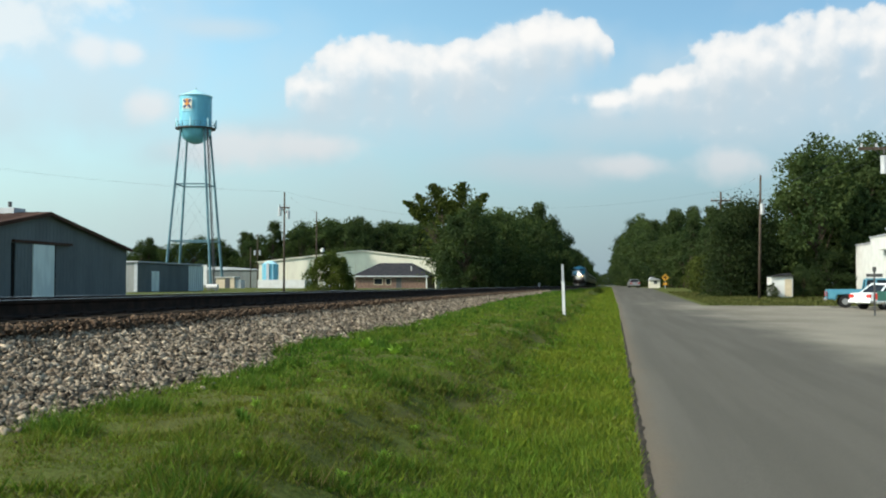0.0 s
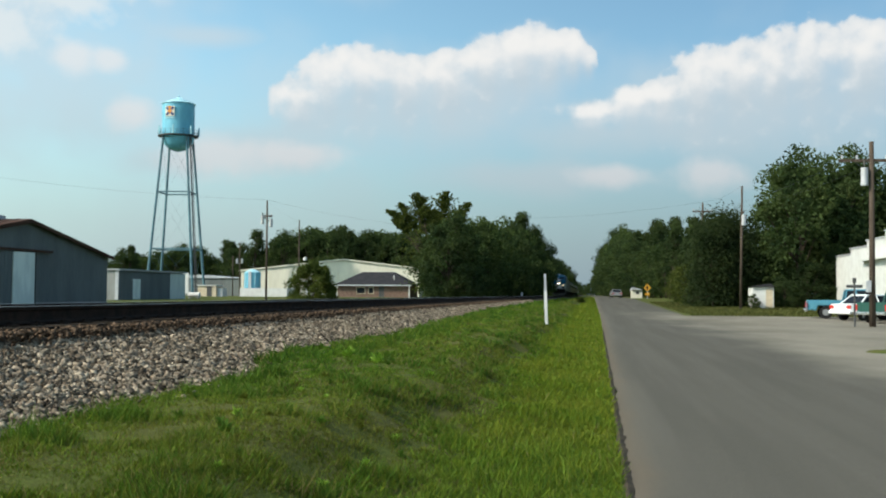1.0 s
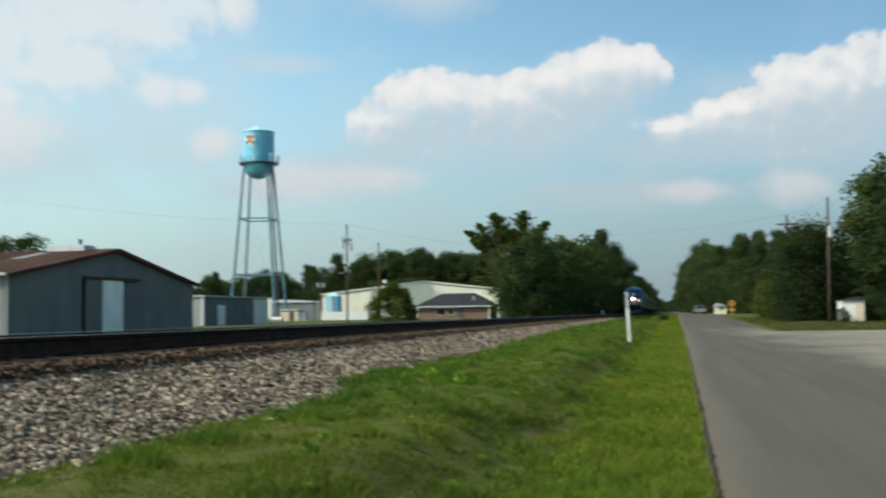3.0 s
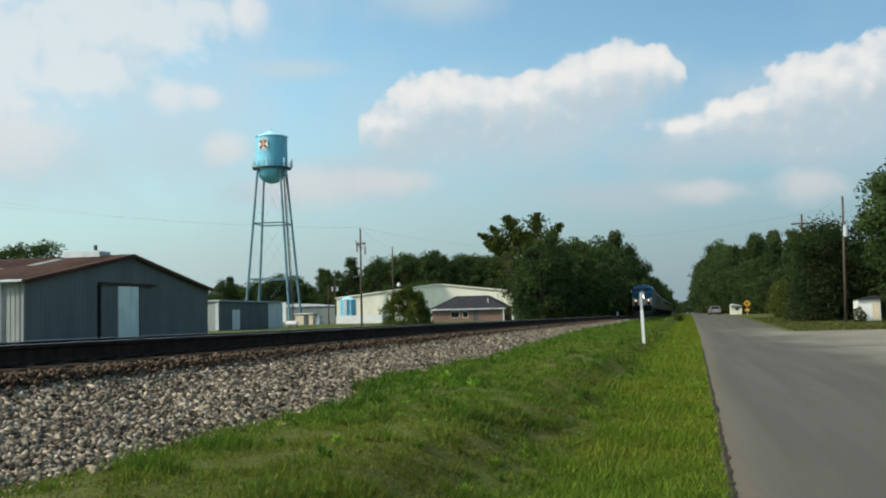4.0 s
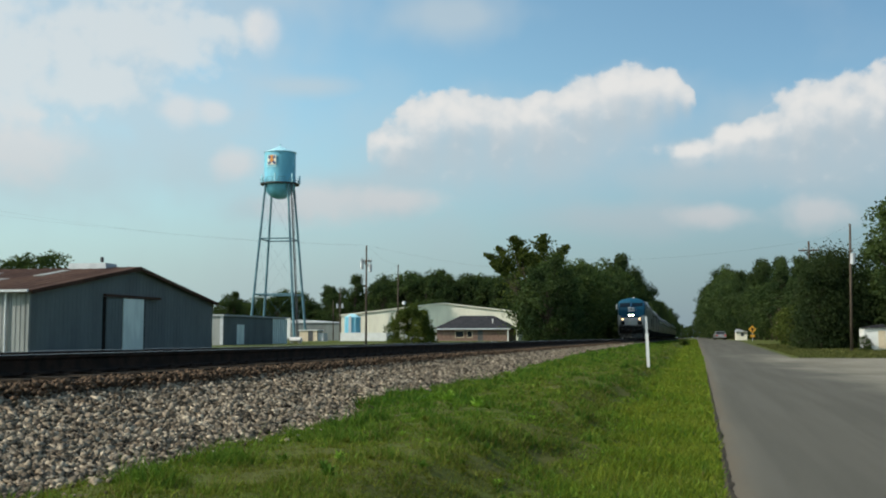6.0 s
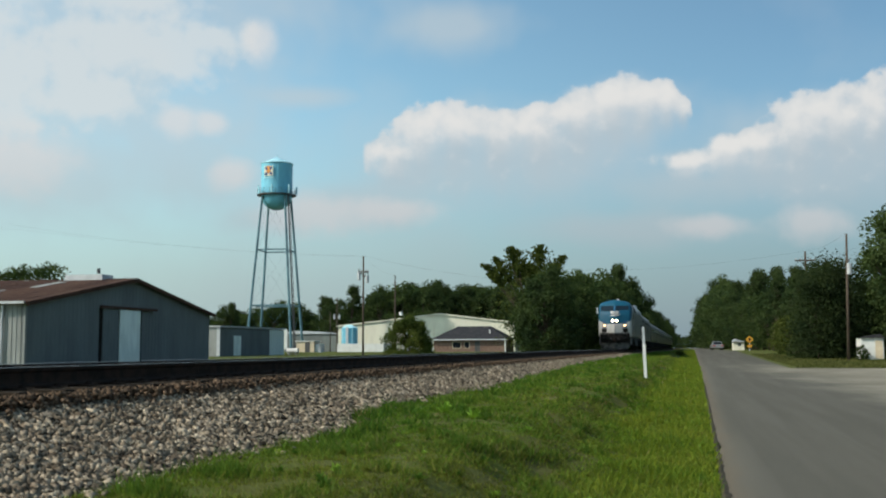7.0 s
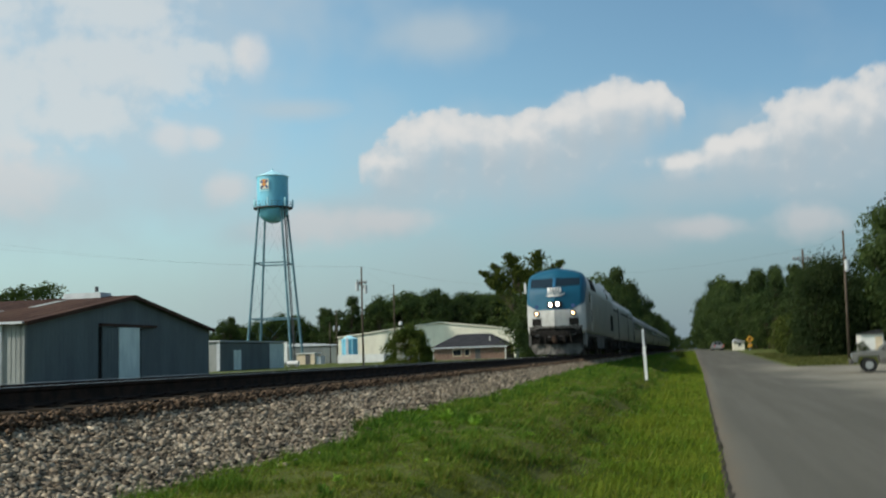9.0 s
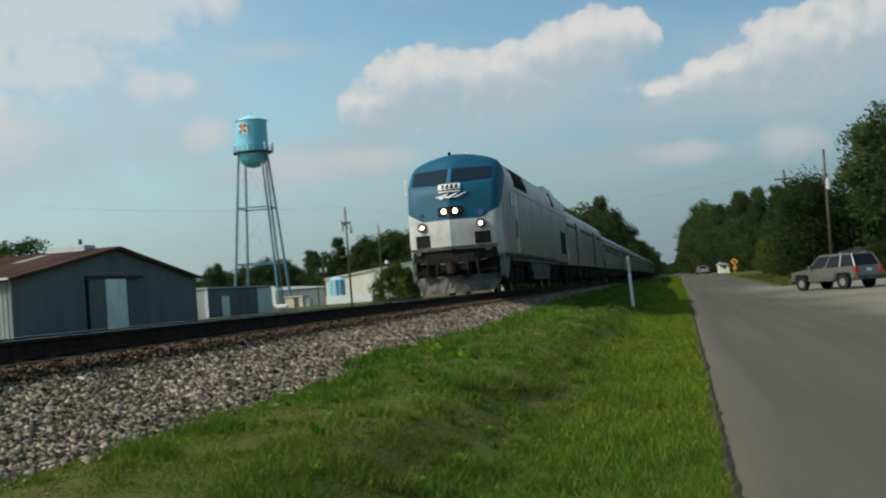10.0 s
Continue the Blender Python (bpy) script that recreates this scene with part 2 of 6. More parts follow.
M = {
    "soil": mat("soil_and_turf", (0.066, 0.086, 0.018), 1.0, second=(0.088, 0.090, 0.027), scale=0.9, grain=0.35, grain_scale=25, bump=0.6, bump_scale=12),
    "grass": leaf_mat("grass_blades", (0.086, 0.152, 0.018), (0.136, 0.180, 0.027), 0.5),
    "yellow_grass": leaf_mat("sunlit_yellow_grass", (0.123, 0.161, 0.016), (0.157, 0.179, 0.022), 0.3),
    "stubble": leaf_mat("dull_olive_stubble", (0.084, 0.109, 0.017), (0.133, 0.137, 0.029), 0.45),
    "verge": leaf_mat("dull_mown_verge", (0.062, 0.070, 0.022), (0.090, 0.090, 0.032), 0.4),
    "deep_grass": leaf_mat("lush_dark_grass", (0.051, 0.105, 0.017), (0.075, 0.130, 0.021), 0.4),
    "dry": leaf_mat("dry_grass", (0.173, 0.141, 0.059), (0.127, 0.114, 0.042), 0.35),
    "weed": leaf_mat("weed_leaves", (0.201, 0.328, 0.046), (0.237, 0.364, 0.064), 0.2),
    "edge": mat("crumbled_asphalt_edge", (0.045, 0.038, 0.028), 0.95, second=(0.072, 0.058, 0.040), scale=4, grain=0.3, grain_scale=60),
    "stone": mat("ballast_stone", (0.288, 0.236, 0.171), 0.9, second=(0.126, 0.095, 0.066), scale=6, spread=0.8, island=True, grain=0.25, grain_scale=90),
    "ballast": mat("ballast_bed", (0.107, 0.083, 0.056), 1.0, second=(0.059, 0.044, 0.029), scale=5, grain=0.5, grain_scale=30, bump=1.0, bump_scale=30),
    "rust_stone": mat("rusty_ballast", (0.135, 0.090, 0.059), 0.95, second=(0.073, 0.050, 0.034), scale=8, spread=0.35, island=True),
    "tie": mat("creosoted_timber", (0.02, 0.016, 0.012), 0.95, second=(0.035, 0.026, 0.018), scale=6, spread=0.3, grain=0.25, grain_scale=50, stretch=(0.3, 3, 3)),
    "rail": mat("rusted_rail_steel", (0.022, 0.016, 0.013), 0.9, second=(0.04, 0.025, 0.018), scale=5, grain=0.2),
    "railhead": mat("polished_rail_head", (0.30, 0.29, 0.27), 0.45, 0.7, second=(0.22, 0.21, 0.19), scale=8),
    # two tones of sheet steel: shade is mixed into the first, sunlight into the second
    "metal_wall": mat("shaded_weathered_corrugated_steel", (0.150, 0.168, 0.165), 0.8, 0.0, second=(0.118, 0.130, 0.128), scale=0.6, grain=0.08, grain_scale=6, stretch=(1, 1, 0.25), contrast=(0.3, 0.7)),
    "metal_light": mat("sunlit_toned_corrugated_steel", (0.26, 0.265, 0.25), 0.75, 0.0, second=(0.19, 0.195, 0.185), scale=1.0, grain=0.1, grain_scale=5, stretch=(1, 1, 0.2)),
    "rust_roof": mat("rusted_sheet_roof", (0.057, 0.031, 0.023), 0.85, second=(0.090, 0.051, 0.036), scale=0.35, grain=0.2, grain_scale=4, stretch=(1, 0.4, 1)),
    "door_white": mat("chalky_white_door", (0.773, 0.828, 0.758), 0.7, second=(0.635, 0.690, 0.635), scale=1.5, stretch=(1, 1, 0.3)),
    "tank": mat("sky_blue_tank_paint", (0.13, 0.42, 0.56), 0.45, second=(0.17, 0.48, 0.60), scale=0.5, grain=0.06, grain_scale=3, stretch=(1, 1, 0.3)),
    "tank_roof": mat("faded_pale_blue_paint", (0.40, 0.68, 0.74), 0.55, second=(0.34, 0.60, 0.68), scale=0.8),
    "leg": mat("weathered_blue_steel", (0.112, 0.223, 0.260), 0.6, second=(0.074, 0.149, 0.180), scale=0.5, grain=0.15, grain_scale=4),
    "dark_steel": mat("dark_steel", (0.06, 0.065, 0.07), 0.6, 0.3, second=(0.09, 0.085, 0.08), scale=2),
    "orange": mat("orange_paint", (0.60, 0.24, 0.05), 0.6), "navy": mat("navy_paint", (0.03, 0.06, 0.16), 0.6),
    "cream": mat("cream_sheet_wall", (0.686, 0.653, 0.528), 0.7, second=(0.620, 0.581, 0.475), scale=0.3, grain=0.05, grain_scale=3, stretch=(1, 1, 0.2)),
    "white": mat("white_paint", (0.640, 0.640, 0.615), 0.6, second=(0.574, 0.566, 0.541), scale=1.2),
    "brick": mat("red_brown_brick", (0.15, 0.095, 0.075), 0.9, second=(0.20, 0.135, 0.105), scale=2.5, grain=0.2, grain_scale=14),
    "shingle": mat("dark_grey_shingles", (0.027, 0.027, 0.031), 0.95, second=(0.039, 0.038, 0.041), scale=1.5, grain=0.2, grain_scale=18),
    "pole": mat("weathered_pole_timber", (0.062, 0.047, 0.036), 0.9, second=(0.095, 0.074, 0.057), scale=3, grain=0.2, grain_scale=30, stretch=(3, 3, 0.3)),
    "grey": mat("galvanised_grey", (0.50, 0.51, 0.52), 0.55, 0.3, second=(0.42, 0.43, 0.44), scale=2),
    "windscreen": mat("dark_tinted_windscreen", (0.012, 0.022, 0.032), 0.15),
    # oily brown taken down to near black: shade below the rail is in the colour
    "oily_shade": mat("oil_and_shade_darkened_ballast", (0.013, 0.010, 0.008), 1.0, second=(0.024, 0.018, 0.013), scale=6, grain=0.4, grain_scale=30, bump=0.8, bump_scale=30),
    "wire": mat("wire_black", (0.03, 0.03, 0.03), 0.6),
    "bark": mat("bark", (0.09, 0.07, 0.05), 0.95, second=(0.05, 0.04, 0.03), scale=4, stretch=(3, 3, 0.6), grain=0.3, grain_scale=20),
    "leaf_a": leaf_mat("broad_leaves", (0.030, 0.050, 0.020), (0.067, 0.092, 0.031)),
    "leaf_b": leaf_mat("dark_leaves", (0.024, 0.041, 0.018), (0.050, 0.070, 0.026)),
    "leaf_d": leaf_mat("cedar_sprays", (0.020, 0.032, 0.014), (0.036, 0.050, 0.019), 0.15),
    "leaf_c": leaf_mat("olive_leaves", (0.052, 0.070, 0.018), (0.090, 0.108, 0.027)),
    "glass": mat("dark_window_glass", (0.015, 0.018, 0.022), 0.08),
    "rubber": mat("tyre_rubber", (0.022, 0.022, 0.022), 0.9, grain=0.2, grain_scale=20),
    "black": mat("sooty_black", (0.013, 0.012, 0.011), 0.95, second=(0.024, 0.021, 0.019), scale=3),
    "yellow": mat("warning_yellow", (0.55, 0.27, 0.015), 0.5),
    "silver": mat("silver_paint", (0.36, 0.36, 0.35), 0.38, 0.65, second=(0.29, 0.29, 0.28), scale=1.2, grain=0.04, grain_scale=8),
    "stainless": mat("fluted_stainless_steel", (0.215, 0.225, 0.225), 0.36, 0.8, second=(0.135, 0.142, 0.142), scale=1.0, stretch=(1, 0.2, 1)),
    "skirt": mat("grimy_grey_paint", (0.10, 0.094, 0.087), 0.85, second=(0.055, 0.05, 0.045), scale=2.5, grain=0.15, grain_scale=12),
    "cab_skirt": mat("dulled_silver_paint", (0.14, 0.135, 0.127), 0.75, 0.1, second=(0.085, 0.08, 0.074), scale=2.0, grain=0.12, grain_scale=12),
    "pilot": mat("sooty_grey_pilot", (0.115, 0.108, 0.098), 0.85, second=(0.040, 0.037, 0.034), scale=2.5, grain=0.2, grain_scale=12),
    "lamp_hot": mat("lit_headlight", (1, 0.95, 0.85), 0.3, glow=((1.0, 0.78, 0.52), 1200.0)),
    "lamp_amber": mat("lit_ditch_light", (1, 0.85, 0.6), 0.3, glow=((1.0, 0.58, 0.27), 9.0)),
    "band_blue": mat("blue_stripe_paint", (0.010, 0.10, 0.20), 0.5), "band_red": mat("red_lamp_lens", (0.5, 0.03, 0.02), 0.3),
    "truck_blue": mat("faded_blue_car_paint", (0.065, 0.23, 0.31), 0.35, second=(0.085, 0.26, 0.34), scale=1.5),
    "truck_green": mat("dark_green_car_paint", (0.02, 0.075, 0.06), 0.3), "car_white": mat("white_car_paint", (0.78, 0.79, 0.79), 0.3),
    "jeep": mat("champagne_car_paint", (0.185, 0.176, 0.160), 0.28, 0.45, second=(0.16, 0.152, 0.138), scale=1.5),
    "alloy": mat("dull_alloy_wheel", (0.30, 0.30, 0.295), 0.45, 0.6),
    "chrome": mat("bright_trim", (0.62, 0.62, 0.62), 0.25, 0.9), "tan": mat("tan_render", (0.60, 0.50, 0.36), 0.85, second=(0.52, 0.43, 0.31), scale=2),
}


def livery():
    """Locomotive paint: a blue mask over the nose with a swept lower edge, silver elsewhere, grime low down."""
    m = mat("blue_and_silver_locomotive_paint", (0.52, 0.53, 0.54), 0.5, 0.0)
    nt = m.node_tree
    co = add(nt, "ShaderNodeSeparateXYZ", i0=nt.nodes.new("ShaderNodeTexCoord").outputs["Object"])
    side = mth(nt, "ABSOLUTE", co.outputs[0])
    edge = mth(nt, "ADD", mth(nt, "MULTIPLY", mth(nt, "MAXIMUM", mth(nt, "SUBTRACT", side, 0.9), 0.0), 0.55), 2.34)
    edge = mth(nt, "ADD", edge, mth(nt, "MULTIPLY", mth(nt, "MAXIMUM", mth(nt, "SUBTRACT", co.outputs[1], 0.75), 0.0), 0.9))
    above = mth(nt, "GREATER_THAN", co.outputs[2], edge)
    ahead = mth(nt, "LESS_THAN", co.outputs[1], mth(nt, "ADD", mth(nt, "MULTIPLY", mth(nt, "SUBTRACT", co.outputs[2], 2.6), 0.10), 1.75))
    vec = nt.nodes["Texture Coordinate"].outputs["Object"]
    slow = smooth(nt, noise_tex(nt, vec, 1.3, 5.0), 0.3, 0.7)
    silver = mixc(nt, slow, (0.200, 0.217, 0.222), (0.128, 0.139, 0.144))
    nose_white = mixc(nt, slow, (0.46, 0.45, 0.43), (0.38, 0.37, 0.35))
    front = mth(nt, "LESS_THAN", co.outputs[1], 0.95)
    blue = mixc(nt, slow, (0.004, 0.066, 0.116), (0.006, 0.076, 0.130))
    streaks = smooth(nt, noise_tex(nt, vmath(nt, "MULTIPLY", vec, (2, 0.5, 1)), 2.0, 5.0), 0.42, 0.7)
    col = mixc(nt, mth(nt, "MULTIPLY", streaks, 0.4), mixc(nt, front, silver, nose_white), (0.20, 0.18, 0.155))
    col = mixc(nt, mth(nt, "MULTIPLY", above, ahead), col, blue)
    bare_metal = mth(nt, "SUBTRACT", 1.0, mth(nt, "MAXIMUM", front, mth(nt, "MULTIPLY", above, ahead)))
    nt.links.new(mth(nt, "MULTIPLY", bare_metal, 0.7), nt.nodes["Principled BSDF"].inputs["Metallic"])
    nt.links.new(mth(nt, "SUBTRACT", 0.55, mth(nt, "MULTIPLY", bare_metal, 0.2)), nt.nodes["Principled BSDF"].inputs["Roughness"])
    nt.nodes["Principled BSDF"].inputs["Specular IOR Level"].default_value = 0.25
    nt.links.new(col, nt.nodes["Principled BSDF"].inputs["Base Color"])
    return m


M["livery"] = livery()
M["windscreen"].node_tree.nodes["Principled BSDF"].inputs["Specular IOR Level"].default_value = 0.15
M["glass"].node_tree.nodes["Principled BSDF"].inputs["Specular IOR Level"].default_value = 0.08


def pavement():
    """Asphalt that runs out raggedly into the pale dusty concrete of the forecourt, about five metres from the road's edge."""
    m = mat("asphalt_and_dusty_concrete", (0.17, 0.16, 0.14), 0.95, bump=0.3, bump_scale=110)
    nt = m.node_tree
    vec = nt.nodes["Texture Coordinate"].outputs["Object"]
    xyz = add(nt, "ShaderNodeSeparateXYZ", i0=vec)
    lanes = noise_tex(nt, vmath(nt, "MULTIPLY", vec, (1.5, 0.06, 1)), 1.0, 3.0)
    road = mixc(nt, smooth(nt, lanes, 0.35, 0.65), (0.090, 0.084, 0.069), (0.106, 0.098, 0.081))
    patches = noise_tex(nt, vmath(nt, "MULTIPLY", vec, (1, 0.5, 1)), 0.22, 5.0)
    dusty = mixc(nt, smooth(nt, patches, 0.35, 0.65), (0.172, 0.154, 0.120), (0.235, 0.212, 0.168))
    reach = mth(nt, "ADD", xyz.outputs[0], mth(nt, "MULTIPLY", mth(nt, "SUBTRACT", patches, 0.5), 7.0))
    far_side = smooth(nt, xyz.outputs[1], 52.0, 62.0, 0.0, 1.6)
    amount = smooth(nt, mth(nt, "ADD", reach, far_side), 3.6, 7.4)
    beyond = smooth(nt, xyz.outputs[1], 80.0, 66.0)
    col = mixc(nt, mth(nt, "MULTIPLY", amount, beyond), road, dusty)
    # earth worn over the margin beside the grass
    margin = mth(nt, "SUBTRACT", mth(nt, "SUBTRACT", xyz.outputs[0], mth(nt, "ADD", mth(nt, "MULTIPLY", mth(nt, "MINIMUM", xyz.outputs[1], 60.0), 0.0065), 0.22)), mth(nt, "MULTIPLY", noise_tex(nt, vmath(nt, "MULTIPLY", vec, (1, 0.4, 1)), 1.6, 5.0), 0.55))
    col = mixc(nt, smooth(nt, margin, 0.06, -0.25, 0.0, 0.42), col, (0.128, 0.098, 0.068))
    g = smooth(nt, noise_tex(nt, vec, 70.0, 3.0, 0.7), 0.25, 0.75, 0.82, 1.18)
    col = vmath(nt, "MULTIPLY", col, add(nt, "ShaderNodeCombineXYZ", i0=g, i1=g, i2=g).outputs[0])
    nt.links.new(col, nt.nodes["Principled BSDF"].inputs["Base Color"])
    return m


M["asphalt"] = M["apron"] = pavement()


# ---- mesh helpers ----
def part(name, bm, material, parent=None, label="", soft=False):
    """Links a bmesh as one mesh object, under a thing or a part where one is given."""
    me = bpy.data.meshes.new(name)
    bm.normal_update()
    bm.to_mesh(me)
    bm.free()
    me.materials.append(M[material] if isinstance(material, str) else material)
    if soft:
        me.polygons.foreach_set("use_smooth", [True] * len(me.polygons))
    ob = new(name, me)
    if parent is not None:
        ob.parent = parent
    if label:
        ob["label"] = label
    return ob


def thing(name, m, label, category, group="", kind=""):
    ob = new(name)
    ob.matrix_world = m
    return tagged(ob, label, category, group, kind)


def box(bm, x0, x1, y0, y1, z0, z1, bevel=0.0):
    r = bmesh.ops.create_cube(bm, size=1.0)
    vs = r["verts"]
    for v in vs:
        v.co = Vector((x0 + (v.co.x + 0.5) * (x1 - x0), y0 + (v.co.y + 0.5) * (y1 - y0), z0 + (v.co.z + 0.5) * (z1 - z0)))
    if bevel:
        bmesh.ops.bevel(bm, geom=list({e for v in vs for e in v.link_edges}), offset=bevel, segments=2, affect="EDGES", profile=0.6)
    return bm


def one_box(*args, bevel=0.0):
    return box(bmesh.new(), *args, bevel=bevel)


def tube(bm, a, b, ra, rb=None, n=10):
    a, b = Vector(a), Vector(b)
    m = Matrix.Translation((a + b) / 2) @ (b - a).to_track_quat("Z", "Y").to_matrix().to_4x4()
    bmesh.ops.create_cone(bm, cap_ends=True, segments=n, radius1=ra, radius2=ra if rb is None else rb, depth=(b - a).length, matrix=m)
    return bm


def one_tube(*args, **kw):
    return tube(bmesh.new(), *args, **kw)


def prism(bm, outline, axis, lo, hi):
    """An outline in two axes drawn out along the third (axis 0, 1 or 2)."""
    rings = []
    for value in (lo, hi):
        ring = []
        for p in outline:
            c = list(p)
            c.insert(axis, value)
            ring.append(bm.verts.new(c))
        rings.append(ring)
    n = len(outline)
    for i in range(n):
        bm.faces.new((rings[0][i], rings[0][(i + 1) % n], rings[1][(i + 1) % n], rings[1][i]))
    bm.faces.new(rings[0])
    bm.faces.new(rings[1])
    bmesh.ops.recalc_face_normals(bm, faces=bm.faces)
    return bm


def one_prism(*args):
    return prism(bmesh.new(), *args)


def loft(rings, close=True, caps=True):
    bm = bmesh.new()
    vs = [[bm.verts.new(p) for p in ring] for ring in rings]
    n = len(vs[0])
    for a, b in zip(vs, vs[1:]):
        for i in range(n if close else n - 1):
            bm.faces.new((a[i], a[(i + 1) % n], b[(i + 1) % n], b[i]))
    if caps:
        bm.faces.new(vs[0])
        bm.faces.new(vs[-1])
    bmesh.ops.recalc_face_normals(bm, faces=bm.faces)
    return bm


def mesh_np(name, verts, faces_n, material, label="", kind="", category="", parent=None):
    """A mesh of many small alike pieces from arrays: verts (n, 3), faces (m, k)."""
    me = bpy.data.meshes.new(name)
    k = faces_n.shape[1]
    me.vertices.add(len(verts))
    me.vertices.foreach_set("co", verts.astype(np.float32).ravel())
    me.loops.add(faces_n.size)
    me.loops.foreach_set("vertex_index", faces_n.astype(np.int32).ravel())
    me.polygons.add(len(faces_n))
    me.polygons.foreach_set("loop_start", np.arange(0, faces_n.size, k, dtype=np.int32))
    me.polygons.foreach_set("loop_total", np.full(len(faces_n), k, dtype=np.int32))
    me.update(calc_edges=True)
    me.validate()
    me.materials.append(M[material])
    ob = new(name, me)
    if parent is not None:
        ob.parent = parent
    return tagged(ob, label, category, "", kind)


# ---- ground, road, track ----
TRACK_X, RAIL_Z = -6.6, 1.30


def road_z(y):
    return np.clip(0.0105 * (np.asarray(y, float) - 52), 0, 1.0)


def road_edge(y):
    return 0.22 + 0.0065 * np.minimum(np.asarray(y, float), 60)


def bed_top(x):
    return np.interp(x, [-9.6, -7.95, -5.2, -3.3], [0.45, 0.99, 0.99, 0.43])


def toe(y):
    """Where the ballast ends and the turf begins."""
    y = np.asarray(y, float)
    wave = 0.05 * np.sin(y * 1.3) + 0.05 * np.sin(y * 2.9 + 1) + 0.03 * np.sin(y * 6.1)
    return np.interp(y, [0, 8, 11.4, 12.6, 15, 18, 21, 25, 35, 46, 117], [-3.62, -3.64, -3.64, -3.98, -4.04, -3.96, -3.92, -4.05, -4.25, -4.45, -4.6]) + wave * np.clip(20 / np.maximum(y, 1), 0, 1)


def ground_z(x, y):
    """Height of the turf: road level to the right, a bank up to the ballast, and a flat field beyond the line."""
    x, y = np.asarray(x, float), np.asarray(y, float)
    zr = road_z(y)
    crest = -1.95 + 0.16 * np.sin(y * 0.55 + 0.4) + 0.08 * np.sin(y * 1.7)
    u = x - crest
    bank = np.interp(u, [-2.0, -0.9, -0.25, 0.0, 0.22, 0.5, 0.95, 1.6, 2.2], [0.58, 0.55, 0.53, 0.49, 0.40, 0.25, 0.12, 0.03, 0.0])
    end = toe(y)
    shelf = bed_top(end) + 0.012
    lip = np.interp(x - end, [0.0, 0.35, 1.2], [1.0, 0.9, 0.0])
    bank = np.maximum(bank, bank + (shelf - bank) * lip)
    z = bank + zr * np.clip((x + 3.9) / 4.1, 0, 1)
    lumps = 0.030 * np.sin(x * 2.1 + 1.7 * np.sin(y * 0.8)) * np.sin(y * 1.5 + x) + 0.016 * np.sin(y * 4.1 + x * 3.7) * np.sin(x * 5 + 1) + 0.010 * np.sin(y * 9.3 - x * 7.1)
    z = z + lumps * np.clip((x - end) * 2, 0, 1) * np.clip((0.0 - x) * 1.6, 0, 1)
    z = np.where(x < end, bed_top(x) - 0.05, z)
    field = np.clip(0.5 + 0.004 * (y - 55), 0.5, 0.85)
    z = np.where(x < -9.6, np.interp(x, [-11.5, -9.6], [1, 0]) * (field - 0.5) + 0.5, z)
    return np.where(x > road_edge(y), zr - 0.03, z)


def sheet(name, xs, ys, zfun, material, **tags):
    gx, gy = np.meshgrid(xs, ys)
    gz = zfun(gx, gy)
    n, m = len(ys), len(xs)
    idx = np.arange(n * m).reshape(n, m)
    faces_n = np.stack([idx[:-1, :-1], idx[:-1, 1:], idx[1:, 1:], idx[1:, :-1]], -1).reshape(-1, 4)
    return mesh_np(name, np.stack([gx, gy, gz], -1).reshape(-1, 3), faces_n, material, **tags)


